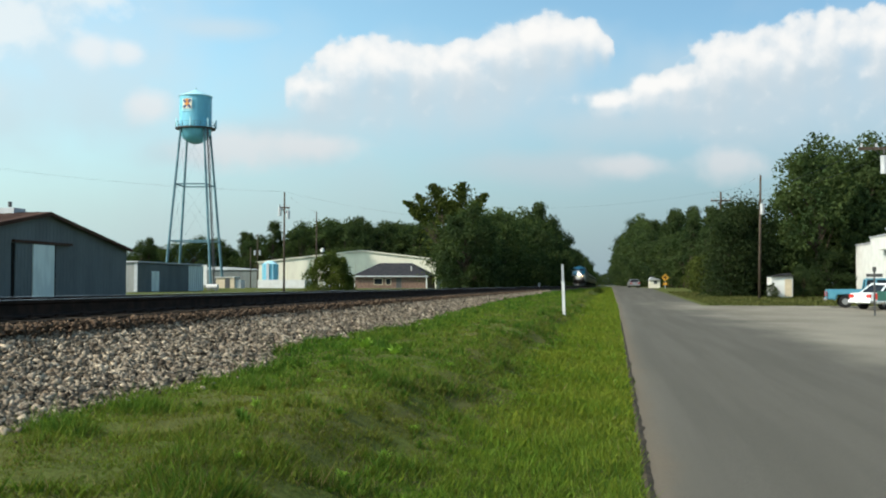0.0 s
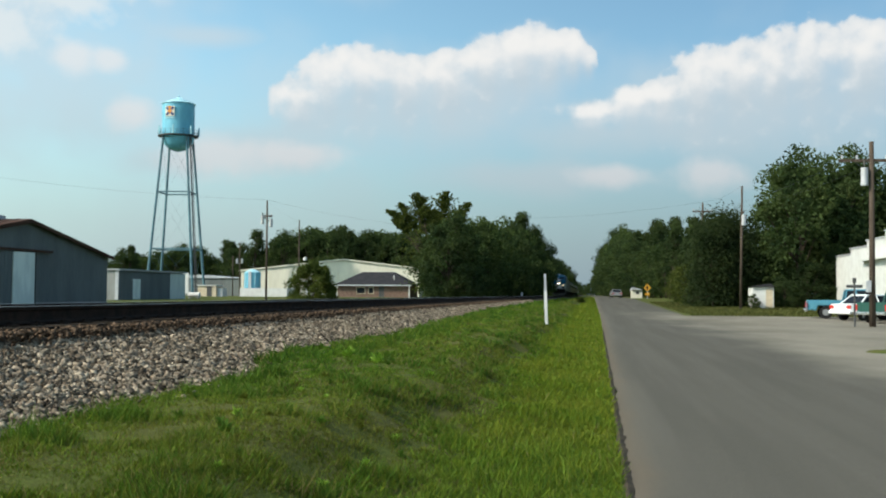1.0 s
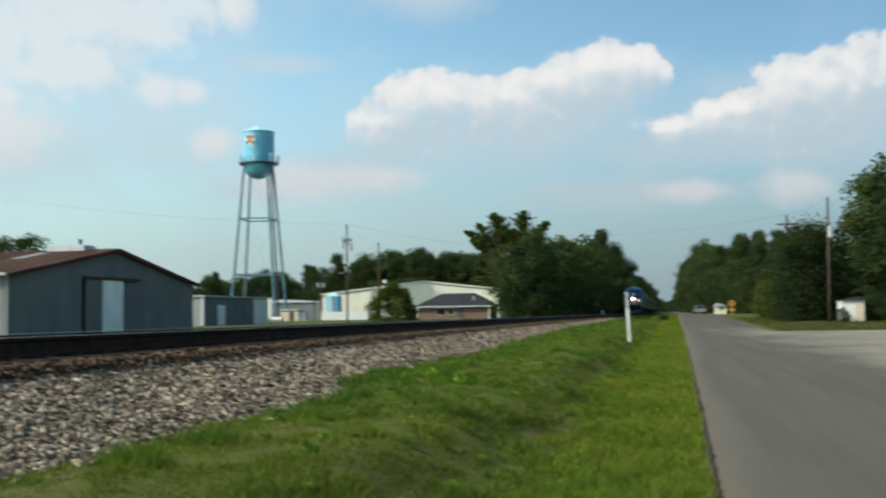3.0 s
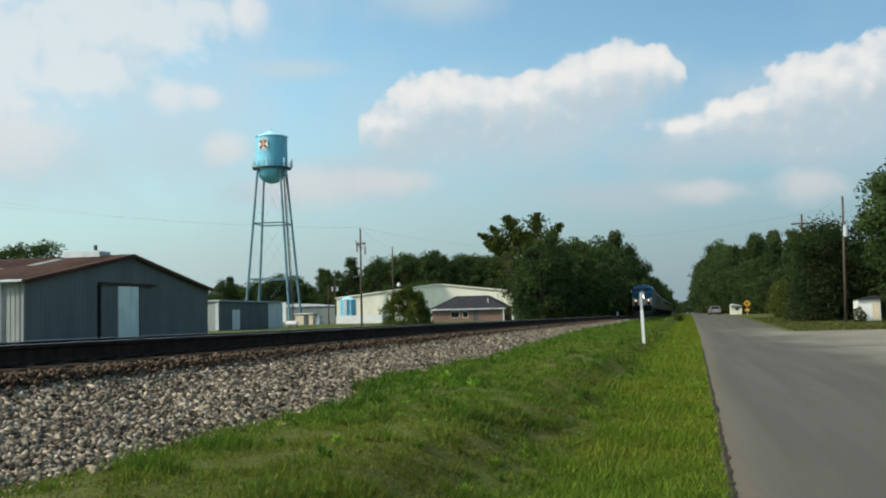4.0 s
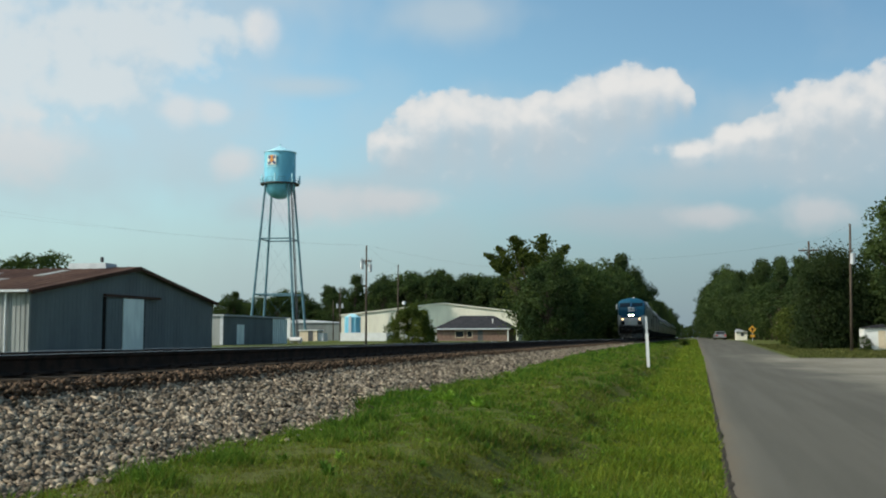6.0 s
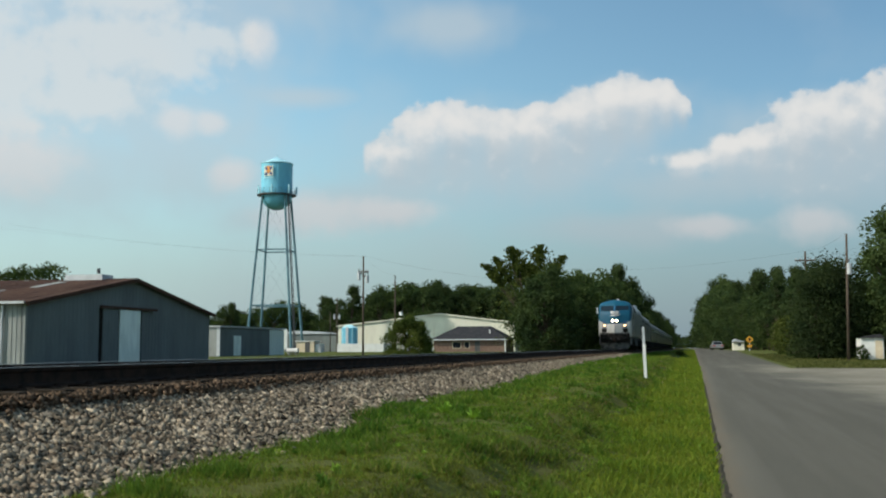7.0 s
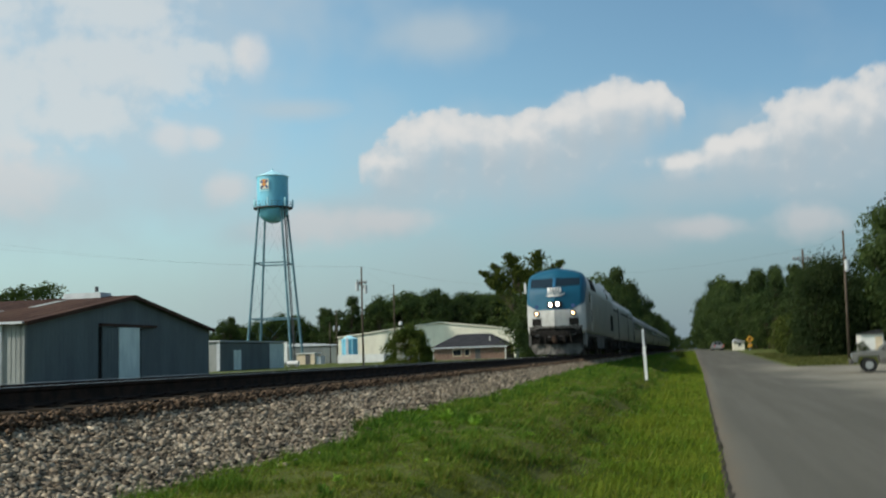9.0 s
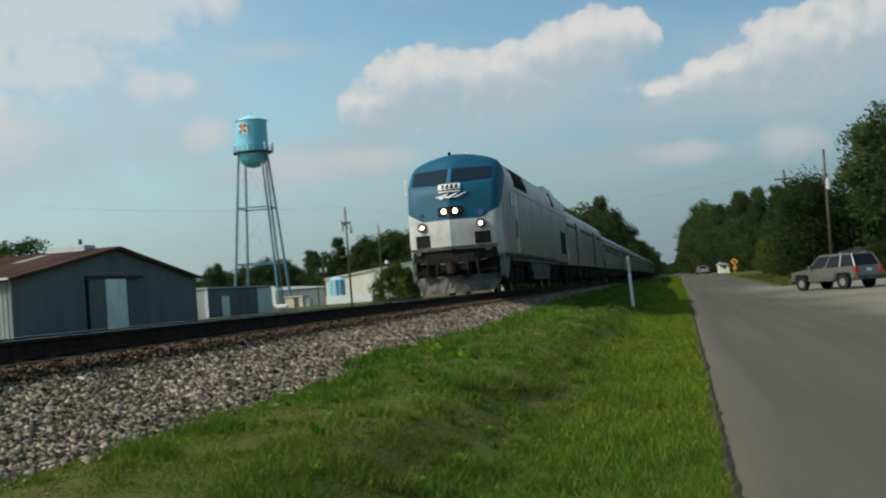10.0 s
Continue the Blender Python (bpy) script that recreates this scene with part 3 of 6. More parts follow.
def ground():
    xs = np.concatenate([[-2500, -1200, -600, -300, -150, -80, -50, -30, -18, -11.5, -9.6, -9.5, -7, -5.2], np.arange(-4.9, 0.8, 0.11), [1.2, 3, 6, 10, 16, 25, 40, 80, 160, 400, 1000, 2500]])
    ys = np.concatenate([[-400, -100, -30, -8, -4, -2, 0, 1.2], np.arange(2.5, 36, 0.2), np.arange(36, 80, 1.5), np.arange(80, 220, 12), [260, 340, 500, 800, 1400, 2600]])
    sheet("ground", xs, ys, ground_z, "soil", label="flat mown turf with thin bare earthy patches", kind="structure", category="ground")
    ys = np.concatenate([[-60, -20, 0], np.arange(3, 60, 1.5), np.arange(60, 200, 10), [240, 320, 500, 900]])
    rng = np.random.default_rng(3)
    bm = bmesh.new()
    rows = []
    for y in ys:
        e = float(road_edge(y)) + (rng.normal(0, 0.03) if 0 < y < 60 else 0)
        z = float(road_z(y))
        rows.append([bm.verts.new(p) for p in ((e - 0.03, y, z - 0.06), (e + 0.02, y, z + 0.004), (e + 0.5, y, z + 0.015), (3.1, y, z + 0.05), (5.6, y, z + 0.02), (6.0, y, z - 0.01))])
    for a, b in zip(rows, rows[1:]):
        for i in range(5):
            bm.faces.new((a[i], a[i + 1], b[i + 1], b[i]))
    tagged(part("road", bm, "asphalt", soft=True), "worn grey asphalt country road with crumbling edge", "road", kind="structure")
    # dark crumbled lip along the road's edge
    bm = bmesh.new()
    prev = None
    for y in np.arange(2.5, 45, 0.12):
        e, z = float(road_edge(y)), float(road_z(y))
        w0, w1 = 0.05 + abs(rng.normal(0, 0.015)), 0.02 + abs(rng.normal(0, 0.018))
        row = [bm.verts.new(p) for p in ((e - w0, y, z - 0.01), (e + 0.01, y, z + 0.022), (e + w1 + 0.02, y, z + 0.010))]
        if prev:
            for i in range(2):
                bm.faces.new((prev[i], prev[i + 1], row[i + 1], row[i]))
        prev = row
    tagged(part("road_edge", bm, "edge"), "dark crumbled lip of the asphalt beside the grass", "road edge", kind="structure")
    xs = np.concatenate([[5.55], np.arange(6.5, 45, 2.0)])
    sheet("forecourt", xs, np.concatenate([[-30, -5], np.arange(2, 68.5, 3.0)]), lambda x, y: road_z(y) + 0.012 + 0 * x, "apron", label="pale worn concrete and gravel forecourt joining the road", kind="structure", category="pavement")
    # grass island in the forecourt
    bm = bmesh.new()
    ring = []
    for k in range(28):
        a = k / 28 * 2 * math.pi
        x, y = 11.2 + 4.2 * math.cos(a), 28.6 + 2.3 * math.sin(a) * (0.6 + 0.4 * abs(math.cos(a / 2)))
        ring.append((x, y))
    rows = [[bm.verts.new((11.2 + (x - 11.2) * s, 28.6 + (y - 28.6) * s, float(road_z(y)) + h)) for x, y in ring] for s, h in ((1, 0.0), (0.97, 0.05), (0.6, 0.09), (0.05, 0.10))]
    for a, b in zip(rows, rows[1:]):
        for i in range(28):
            bm.faces.new((a[i], a[(i + 1) % 28], b[(i + 1) % 28], b[i]))
    tagged(part("grass_island", bm, "soil", soft=True), "low kerbless grass island in the forecourt", "verge", kind="structure")


def tri_blades(x, y, z, height, width, lean, rng):
    n = len(x)
    a = rng.uniform(0, 2 * math.pi, n)
    dx, dy = np.cos(a) * width, np.sin(a) * width
    b = rng.uniform(0, 2 * math.pi, n)
    lx, ly = np.cos(b) * lean * height, np.sin(b) * lean * height
    v = np.stack([np.stack([x - dx, y - dy, z], -1), np.stack([x + dx, y + dy, z], -1), np.stack([x + lx, y + ly, z + height], -1)], 1)
    return v.reshape(-1, 3), np.arange(3 * n).reshape(-1, 3)


def patchy(x, y, fx=1.1, fy=0.55, seed=0.0):
    """A slow random field over the bank, about -1 to 1."""
    return np.array([noise.fractal(Vector((a * fx, b * fy, seed)), 0.9, 2.1, 4) for a, b in zip(x, y)]) * 1.6


def grass():
    rng = np.random.default_rng(11)
    gx, gy = np.meshgrid(np.linspace(-4.8, 1.0, 110), np.geomspace(2.4, 195, 320))
    tables = [patchy(gx.ravel(), gy.ravel(), fx, fy, seed).reshape(gx.shape) for fx, fy, seed in ((1.1, 0.55, 0.0), (3.0, 1.6, 7.0))]

    def field(table, x, y):
        i = np.clip(((x + 4.8) / 5.8 * 109).astype(int), 0, 109)
        j = np.clip((np.log(np.maximum(y, 2.4) / 2.4) / math.log(195 / 2.4) * 319).astype(int), 0, 319)
        return table[j, i]

    n = 640000
    u = rng.uniform(0, 1, n)
    y = np.where(rng.uniform(0, 1, n) < 0.06, rng.uniform(-5, 2.7, n), 2.6 * (190 / 2.6) ** u)
    left = toe(y) - 0.04
    x = left + (road_edge(y) - 0.02 - left) * rng.uniform(0, 1, n)
    patch, fine = field(tables[0], x, y), field(tables[1], x, y)
    crest = -1.95 + 0.16 * np.sin(y * 0.55 + 0.4) + 0.08 * np.sin(y * 1.7)
    roadside = np.clip((x - crest - 0.55) / 0.5, 0, 1)                        # tall yellowish grass at the foot of the bank
    slope = np.exp(-((x - crest - 0.30) / 0.34) ** 2)                         # thin weedy side of the bank
    verge = np.clip(1 - (x - left) / 0.9, 0, 1) * np.clip((y - 5) / 4, 0, 1)  # lush along the ballast
    ridge = np.exp(-((x - crest + 0.55) / 0.45) ** 2)                         # scalped top
    near = np.clip((11 - y) / 4, 0, 1) * (1 - roadside)                       # worn ground close by
    bare = np.clip((0.75 * patch + 0.55 * fine - 0.30 + 0.22 * near + 0.15 * slope) * 1.5, 0, 1) * (1 - 0.9 * roadside) * (1 - 0.9 * verge)
    keep = rng.uniform(0, 1, n) < 1.0 - 0.22 * bare
    x, y, patch, fine, roadside, slope, verge, ridge, near, bare = (q[keep] for q in (x, y, patch, fine, roadside, slope, verge, ridge, near, bare))
    lush = np.clip(-patch, 0, 1)
    tufts = np.clip(-fine - 0.18 + 0.12 * near, 0, 1) * (1 - roadside)
    h = rng.gamma(5, 1 / 5, len(x)) * (0.026 + 0.022 * roadside + 0.014 * verge + 0.014 * lush + 0.040 * tufts) * (1 - 0.45 * bare) * (1 - 0.3 * ridge) * np.clip(1 - 0.5 * fine, 0.5, 1.5)
    w = 0.0044 * np.maximum(1, np.abs(y) / 7) * rng.uniform(0.7, 1.4, len(x))
    roll = rng.uniform(0, 1, len(x))
    dry = roll < 0.025 + 0.22 * np.exp(-((x - toe(y)) / 0.10) ** 2) + 0.20 * bare + 0.05 * ridge + 0.06 * slope
    yellow = ~dry & (roll < 0.06 + 0.52 * roadside * np.clip((y - 6) / 6, 0, 1))
    stubble = ~dry & ~yellow & (rng.uniform(0, 1, len(x)) < 0.10 + 0.55 * slope + 0.35 * ridge + 0.30 * near + 0.35 * bare - 0.6 * verge - 0.4 * tufts)
    deep = ~dry & ~yellow & ~stubble & (rng.uniform(0, 1, len(x)) < 0.15 + 0.75 * tufts + 0.50 * verge + 0.30 * lush + 0.35 * slope)
    for name, mask, m, label in (("grass", ~dry & ~yellow & ~stubble & ~deep, "grass", "short mown green grass on the bank"), ("sunlit_grass", yellow, "yellow_grass", "yellowish taller grass along the road's edge"),
                                 ("lush_grass", deep, "deep_grass", "dark lush grass in tufts and along the ballast"),
                                 ("grass_stubble", stubble, "stubble", "dull olive stubble on the worn bank"), ("dry_grass", dry, "dry", "straw-coloured dead blades among the grass")):
        v, f = tri_blades(x[mask], y[mask], ground_z(x[mask], y[mask]) - 0.005, h[mask], w[mask], rng.uniform(0.3, 1.1, mask.sum()), rng)
        mesh_np(name, v, f, m, label=label, kind="stuff", category="grass")
    # far verges: beyond the line and behind the forecourt
    n = 60000
    x = np.concatenate([rng.uniform(-34, -9.6, n // 2), rng.uniform(6.5, 34, n // 2)])
    y = np.concatenate([rng.uniform(15, 130, n // 2), rng.uniform(68.5, 120, n // 2)])
    v, f = tri_blades(x, y, ground_z(x, y), rng.uniform(0.05, 0.16, n), rng.uniform(0.03, 0.07, n), rng.uniform(0.2, 0.8, n), rng)
    mesh_np("verge_grass", v, f, "verge", label="mown grass of the verges beyond road and line", kind="stuff", category="grass")


def weeds():
    rng = random.Random(5)
    spots = [(-3.17, 13.7, 0.16, "weed"), (-2.69, 13.3, 0.15, "weed"), (-1.55, 7.3, 0.08, "weed"), (-1.62, 6.35, 0.06, "weed"), (-2.40, 6.8, 0.09, "deep_grass"), (-1.9, 9.9, 0.08, "deep_grass")]
    for k in range(80):
        y = 5.6 * (17 / 5.6) ** rng.random()
        x = rng.uniform(-3.4, -0.9)
        spots.append((x, y, rng.uniform(0.035, 0.075), rng.choice(("weed", "deep_grass", "deep_grass", "stubble"))))
    for x, y, size, m in spots:
        z = float(ground_z(x, y))
        bm = bmesh.new()
        for k in range(26):
            a, t = rng.uniform(0, 6.28), rng.uniform(0.3, 1.25)
            d = Vector((math.cos(a) * math.sin(t), math.sin(a) * math.sin(t), math.cos(t)))
            s = Vector((-math.sin(a), math.cos(a), 0)) * size * 0.16
            p = d * size * rng.uniform(0.6, 1.2)
            q = p * 0.55 + Vector((0, 0, size * 0.1))
            bm.faces.new([bm.verts.new(c) for c in (Vector((0, 0, 0)), q + s, p, q - s)])
        ob = part("weed_tuft", bm, m)
        ob.location = (x, y, z)
        tagged(ob, "bright leafy weed tuft in the mown bank" if m == "weed" else "coarse darker leafy tuft in the mown bank", "weed", "weeds on the bank")


def stones(name, x, y, z, r, material, label, rng, fine=True, parent=None):
    t = (1 + 5 ** 0.5) / 2
    if fine:
        base = np.array([(-1, t, 0), (1, t, 0), (-1, -t, 0), (1, -t, 0), (0, -1, t), (0, 1, t), (0, -1, -t), (0, 1, -t), (t, 0, -1), (t, 0, 1), (-t, 0, -1), (-t, 0, 1)]) / 1.9
        fc = np.array([(0, 11, 5), (0, 5, 1), (0, 1, 7), (0, 7, 10), (0, 10, 11), (1, 5, 9), (5, 11, 4), (11, 10, 2), (10, 7, 6), (7, 1, 8), (3, 9, 4), (3, 4, 2), (3, 2, 6), (3, 6, 8), (3, 8, 9), (4, 9, 5), (2, 4, 11), (6, 2, 10), (8, 6, 7), (9, 8, 1)])
    else:
        base = np.array([(1, 0, 0), (-1, 0, 0), (0, 1, 0), (0, -1, 0), (0, 0, 1), (0, 0, -1)], float)
        fc = np.array([(0, 2, 4), (2, 1, 4), (1, 3, 4), (3, 0, 4), (2, 0, 5), (1, 2, 5), (3, 1, 5), (0, 3, 5)])
    n, k = len(x), len(base)
    p = base[None] * (1 + rng.uniform(-0.62, 0.55, (n, k, 3))) * r[:, None, None] * rng.uniform(0.65, 1.35, (n, 1, 3)) * np.array([1, 1, 0.62])
    a, b = rng.uniform(0, 6.28, n), rng.uniform(-0.8, 0.8, n)
    ca, sa, cb, sb = np.cos(a)[:, None], np.sin(a)[:, None], np.cos(b)[:, None], np.sin(b)[:, None]
    px, py, pz = p[..., 0], p[..., 1], p[..., 2]
    py, pz = cb * py - sb * pz, sb * py + cb * pz
    px, py = ca * px - sa * py, sa * px + ca * py
    v = np.stack([px + x[:, None], py + y[:, None], pz + z[:, None]], -1).reshape(-1, 3)
    f = (fc[None] + (np.arange(n) * k)[:, None, None]).reshape(-1, 3)
    return mesh_np(name, v, f, material, label=label, kind="stuff", category="gravel", parent=parent)


def track():
    tagged(part("ballast_bed", one_prism([(-9.7, 0.3), (-9.6, 0.45), (-7.95, 0.99), (-5.2, 0.99), (-3.45, 0.474), (-3.4, 0.3)], 1, -60, 900), "ballast"), "raised bed of grey crushed stone under the line", "ballast", kind="structure")
    rng = np.random.default_rng(21)
    for name, n, y0, y1, r0, r1, fine in (("ballast_stones", 7500, 2.0, 24, 0.016, 0.036, True), ("ballast_chips", 80000, 2.0, 24, 0.010, 0.043, False), ("ballast_stones_further", 30000, 24, 95, 0.025, 0.05, False)):
        y = y0 * (y1 / y0) ** rng.uniform(0, 1, n)
        end = toe(y) + 0.03
        x = -5.35 + (end + 5.35) * rng.uniform(0, 1, n) + np.where(rng.uniform(0, 1, n) < 0.05, rng.gamma(1.3, 0.10, n), 0)
        z = np.where(x < end, bed_top(x), ground_z(x, y)) + rng.uniform(-0.012, 0.018, n)
        stones(name, x, y, z, r0 + (r1 - r0) * rng.uniform(0, 1, n) ** 1.8, "stone", "loose grey and white crushed ballast stones", rng, fine)
    n = 16000
    y = 4.0 * (80 / 4.0) ** rng.uniform(0, 1, n)
    x = rng.normal(-5.25, 0.075, n)
    stones("rusty_ballast_stones", x, y, bed_top(x) + rng.uniform(0, 0.10, n), rng.uniform(0.014, 0.036, n), "rust_stone", "rust-stained ballast stones along the sleeper ends", rng, False)
    # flush with the sleeper ends, so oil and painted shade read as one dark band
    tagged(part("oily_bed", one_box(-7.9, -5.305, -60, 900, 0.95, 1.085), "oily_shade"), "oily ballast between the sleepers, blackened further to hold the shade below the rail", "ballast", kind="structure")
    # rails
    for k, x in enumerate((TRACK_X + 0.755, TRACK_X - 0.755)):
        foot = [(-0.075, -0.18), (0.075, -0.18), (0.072, -0.165), (0.018, -0.15), (0.010, -0.135), (0.010, -0.05), (0.034, -0.036), (0.036, -0.010), (-0.036, -0.010), (-0.034, -0.036), (-0.010, -0.05), (-0.010, -0.135), (-0.018, -0.15), (-0.072, -0.165)]
        ob = part("rail", one_prism([(x + a, RAIL_Z + b) for a, b in foot], 1, -60, 900), "rail")
        tagged(ob, "rusty steel rail with a polished running surface", "rail", "running rails", "structure")
        head = [(-0.034, -0.004), (0.034, -0.004), (0.032, -0.001), (0.026, 0.0), (-0.026, 0.0), (-0.032, -0.001)]
        part("rail_head", one_prism([(x + a, RAIL_Z + b + 0.0015) for a, b in head], 1, -60, 900), "railhead", ob, "bright worn rail head")
    # sleepers: those near the camera singly, the rest as one mesh
    bed = thing("sleepers", Matrix.Translation((TRACK_X, 0, 0)), "row of black creosoted timber sleepers under the rails", "sleepers", kind="structure")
    first = part("sleeper", one_box(-1.3, 1.3, -0.115, 0.115, -0.175, 0, bevel=0.012), "tie", bed)
    rnd = random.Random(9)
    first.location = (0, 3.0, 1.115)
    for k in range(1, 150):
        ob = new("sleeper", first.data)
        ob.parent = bed
        ob.location = (rnd.uniform(-0.04, 0.04), 3.0 + 0.53 * k, 1.115 + rnd.uniform(-0.006, 0.002))
        ob.rotation_euler = (0, 0, rnd.uniform(-0.02, 0.02))
    k = np.arange(150, 700)
    cube = np.array([(x, y, z) for z in (0.94, 1.115) for y in (-0.11, 0.11) for x in (-1.3, 1.3)])
    v = (cube[None] + np.stack([0 * k, 3.0 + 0.53 * k, 0 * k], -1)[:, None]).reshape(-1, 3)
    f = np.array([(0, 2, 3, 1), (4, 5, 7, 6), (0, 1, 5, 4), (2, 6, 7, 3), (0, 4, 6, 2), (1, 3, 7, 5)])
    mesh_np("far_sleepers", v, (f[None] + 8 * np.arange(len(k))[:, None, None]).reshape(-1, 4), "tie", kind="stuff", parent=bed)
    # rail anchors and spike plates at the near rail
    bm = bmesh.new()
    box(bm, -0.16, 0.16, -0.09, 0.09, 0, 0.018, bevel=0.004)
    for sx in (-0.1, 0.1):
        box(bm, sx - 0.018, sx + 0.018, -0.02, 0.02, 0.018, 0.045)
    plate = part("tie_plate", bm, "rail", bed)
    plate.location = (0.755, 3.0, 1.102)
    for k in range(1, 70):
        ob = new("tie_plate", plate.data)
        ob.parent = bed
        ob.location = (0.755, 3.0 + 0.53 * k, 1.102)


# ---- trees ----
def leaf_quads(centers, radii, per, size, rng, flat=0.8):
    n = len(centers) * per
    c = np.repeat(centers, per, 0)
    r = np.repeat(radii, per, 0)
    d = rng.normal(0, 1, (n, 3))
    d /= np.linalg.norm(d, axis=1, keepdims=True)
    p = c + d * r[:, None] * (rng.uniform(0, 1, (n, 1)) ** 0.45) * np.array([1, 1, flat])
    a = rng.normal(0, 1, (n, 3))
    a /= np.linalg.norm(a, axis=1, keepdims=True)
    b = np.cross(a, rng.normal(0, 1, (n, 3)))
    b /= np.linalg.norm(b, axis=1, keepdims=True)
    s = size * rng.uniform(0.6, 1.4, (n, 1))
    v = np.stack([p - a * s, p + b * s * 0.55, p + a * s, p - b * s * 0.55], 1).reshape(-1, 3)
    return v, np.arange(4 * n).reshape(-1, 4)


def tree(style, seed, material, label, height=10.0, wide=3.2, low=0.12, clumps=70, per=70, size=0.2, group="trees"):
    """A tree of about that height at the origin: trunk with limbs, and a crown of leaf clumps."""
    rng = np.random.default_rng(seed)
    root = thing("tree", Matrix(), label, "tree", group)
    cs, rs = [], []
    if style == "broad":
        while len(cs) < clumps:
            t = rng.uniform(low, 1)
            prof = math.sqrt(max(0.0, 1 - t * t)) + 0.12 if low == 0 else math.sin(math.pi * min(1, (t - low) / (1 - low) * 0.86 + 0.14)) ** 0.6
            a, q = rng.uniform(0, 6.28), rng.uniform(0.45, 1) ** 0.5
            lump = 1 + 0.28 * math.sin(3 * a + seed) * math.sin(5 * t + seed)
            cs.append((math.cos(a) * q * prof * wide * lump, math.sin(a) * q * prof * wide * lump, t * height * (0.93 + 0.08 * math.sin(2 * a + seed))))
            rs.append(rng.uniform(0.075, 0.14) * height * (1.5 if low == 0 else 1))
    elif style == "pine":
        for k in range(clumps):
            t = rng.uniform(0.5, 1.0)
            a, q = rng.uniform(0, 6.28), rng.uniform(0.1, 1)
            w = wide * (1.15 - t) * 1.6
            cs.append((math.cos(a) * q * w, math.sin(a) * q * w, t * height))
            rs.append(rng.uniform(0.04, 0.085) * height)
    elif style == "tuft":
        # separate upswept limbs: foot and tip (sideways, share of the height), half-width of the fan of twigs
        for x0, z0, x1, z1, half in ((-2.0, 0.64, -4.1, 0.80, 0.72), (-1.5, 0.64, -2.9, 0.86, 0.72), (-0.6, 0.60, -1.3, 0.95, 1.10), (0.7, 0.60, 1.45, 0.96, 1.15),
                                     (1.8, 0.62, 3.6, 0.86, 0.80), (0.2, 0.60, 0.2, 0.80, 0.90), (2.2, 0.62, 2.9, 0.76, 0.70), (-2.2, 0.60, -3.6, 0.72, 0.60)):
            for twig in range(int(130 * half) + 20):
                u, a = rng.uniform(0.0, 1.0), rng.uniform(0, 6.28)
                out = half * 1.15 * math.sin(math.pi * min(1.0, 0.20 + 0.78 * u)) ** 0.8 * rng.uniform(0.35, 1.45)
                for k in range(5):
                    s = (k + rng.uniform(0, 1)) / 5
                    cs.append((x0 + (x1 - x0) * u + math.cos(a) * out * s, math.sin(a) * out * s * 0.7, height * (z0 + (z1 - z0) * u) + out * s * 0.55 + rng.normal(0, 0.04)))
                    rs.append(0.125 * (1.3 - 0.85 * s))
        for k in range(clumps):
            a, q = rng.uniform(0, 6.28), rng.uniform(0, 1) ** 0.5
            cs.append((math.cos(a) * q * wide * 0.62, math.sin(a) * q * 2.2, height * rng.uniform(0.1, 0.72)))
            rs.append(rng.uniform(0.07, 0.11) * height)
    cs, rs = np.array(cs), np.array(rs)
    v, f = leaf_quads(cs, rs, per, size, rng)
    mesh_np("crown", v, f, material, parent=root)
    bm = bmesh.new()
    top = height * (0.92 if style == "pine" else 0.7)
    pts = [Vector((0.12 * k * math.sin(seed + k), 0.12 * k * math.cos(seed * 2 + k), top * k / 5)) for k in range(6)]
    r0 = height * 0.022
    for k in range(5):
        tube(bm, pts[k], pts[k + 1], r0 * (1 - k * 0.17), r0 * (1 - (k + 1) * 0.17), 8)
    part("trunk", bm, "bark", root, soft=True)
    bm = bmesh.new()
    for i in range(0, len(cs), max(1, len(cs) // 14)):
        c = Vector(cs[i])
        k = min(4, max(1, int(c.z / height * 4)))
        tube(bm, pts[k], c, r0 * 0.32, r0 * 0.08, 6)
    part("branching", bm, "bark", root)
    return root


def put(proto, x, y, scale=1.0, turn=0.0, tall=1.0, used=[]):
    """Stands a copy of a tree (or the tree itself, the first time) on the ground."""
    m = Matrix.Translation((x, y, float(ground_z(x, y)) - 0.05)) @ Matrix.Rotation(turn, 4, "Z") @ Matrix.Diagonal((scale, scale, scale * tall, 1))
    if proto not in used:
        used.append(proto)
        proto.matrix_basis = m
        return proto
    keep = proto.scale.copy()
    proto.scale = (1, 1, 1)
    ob = copy_thing(proto, m)
    proto.scale = keep
    return ob


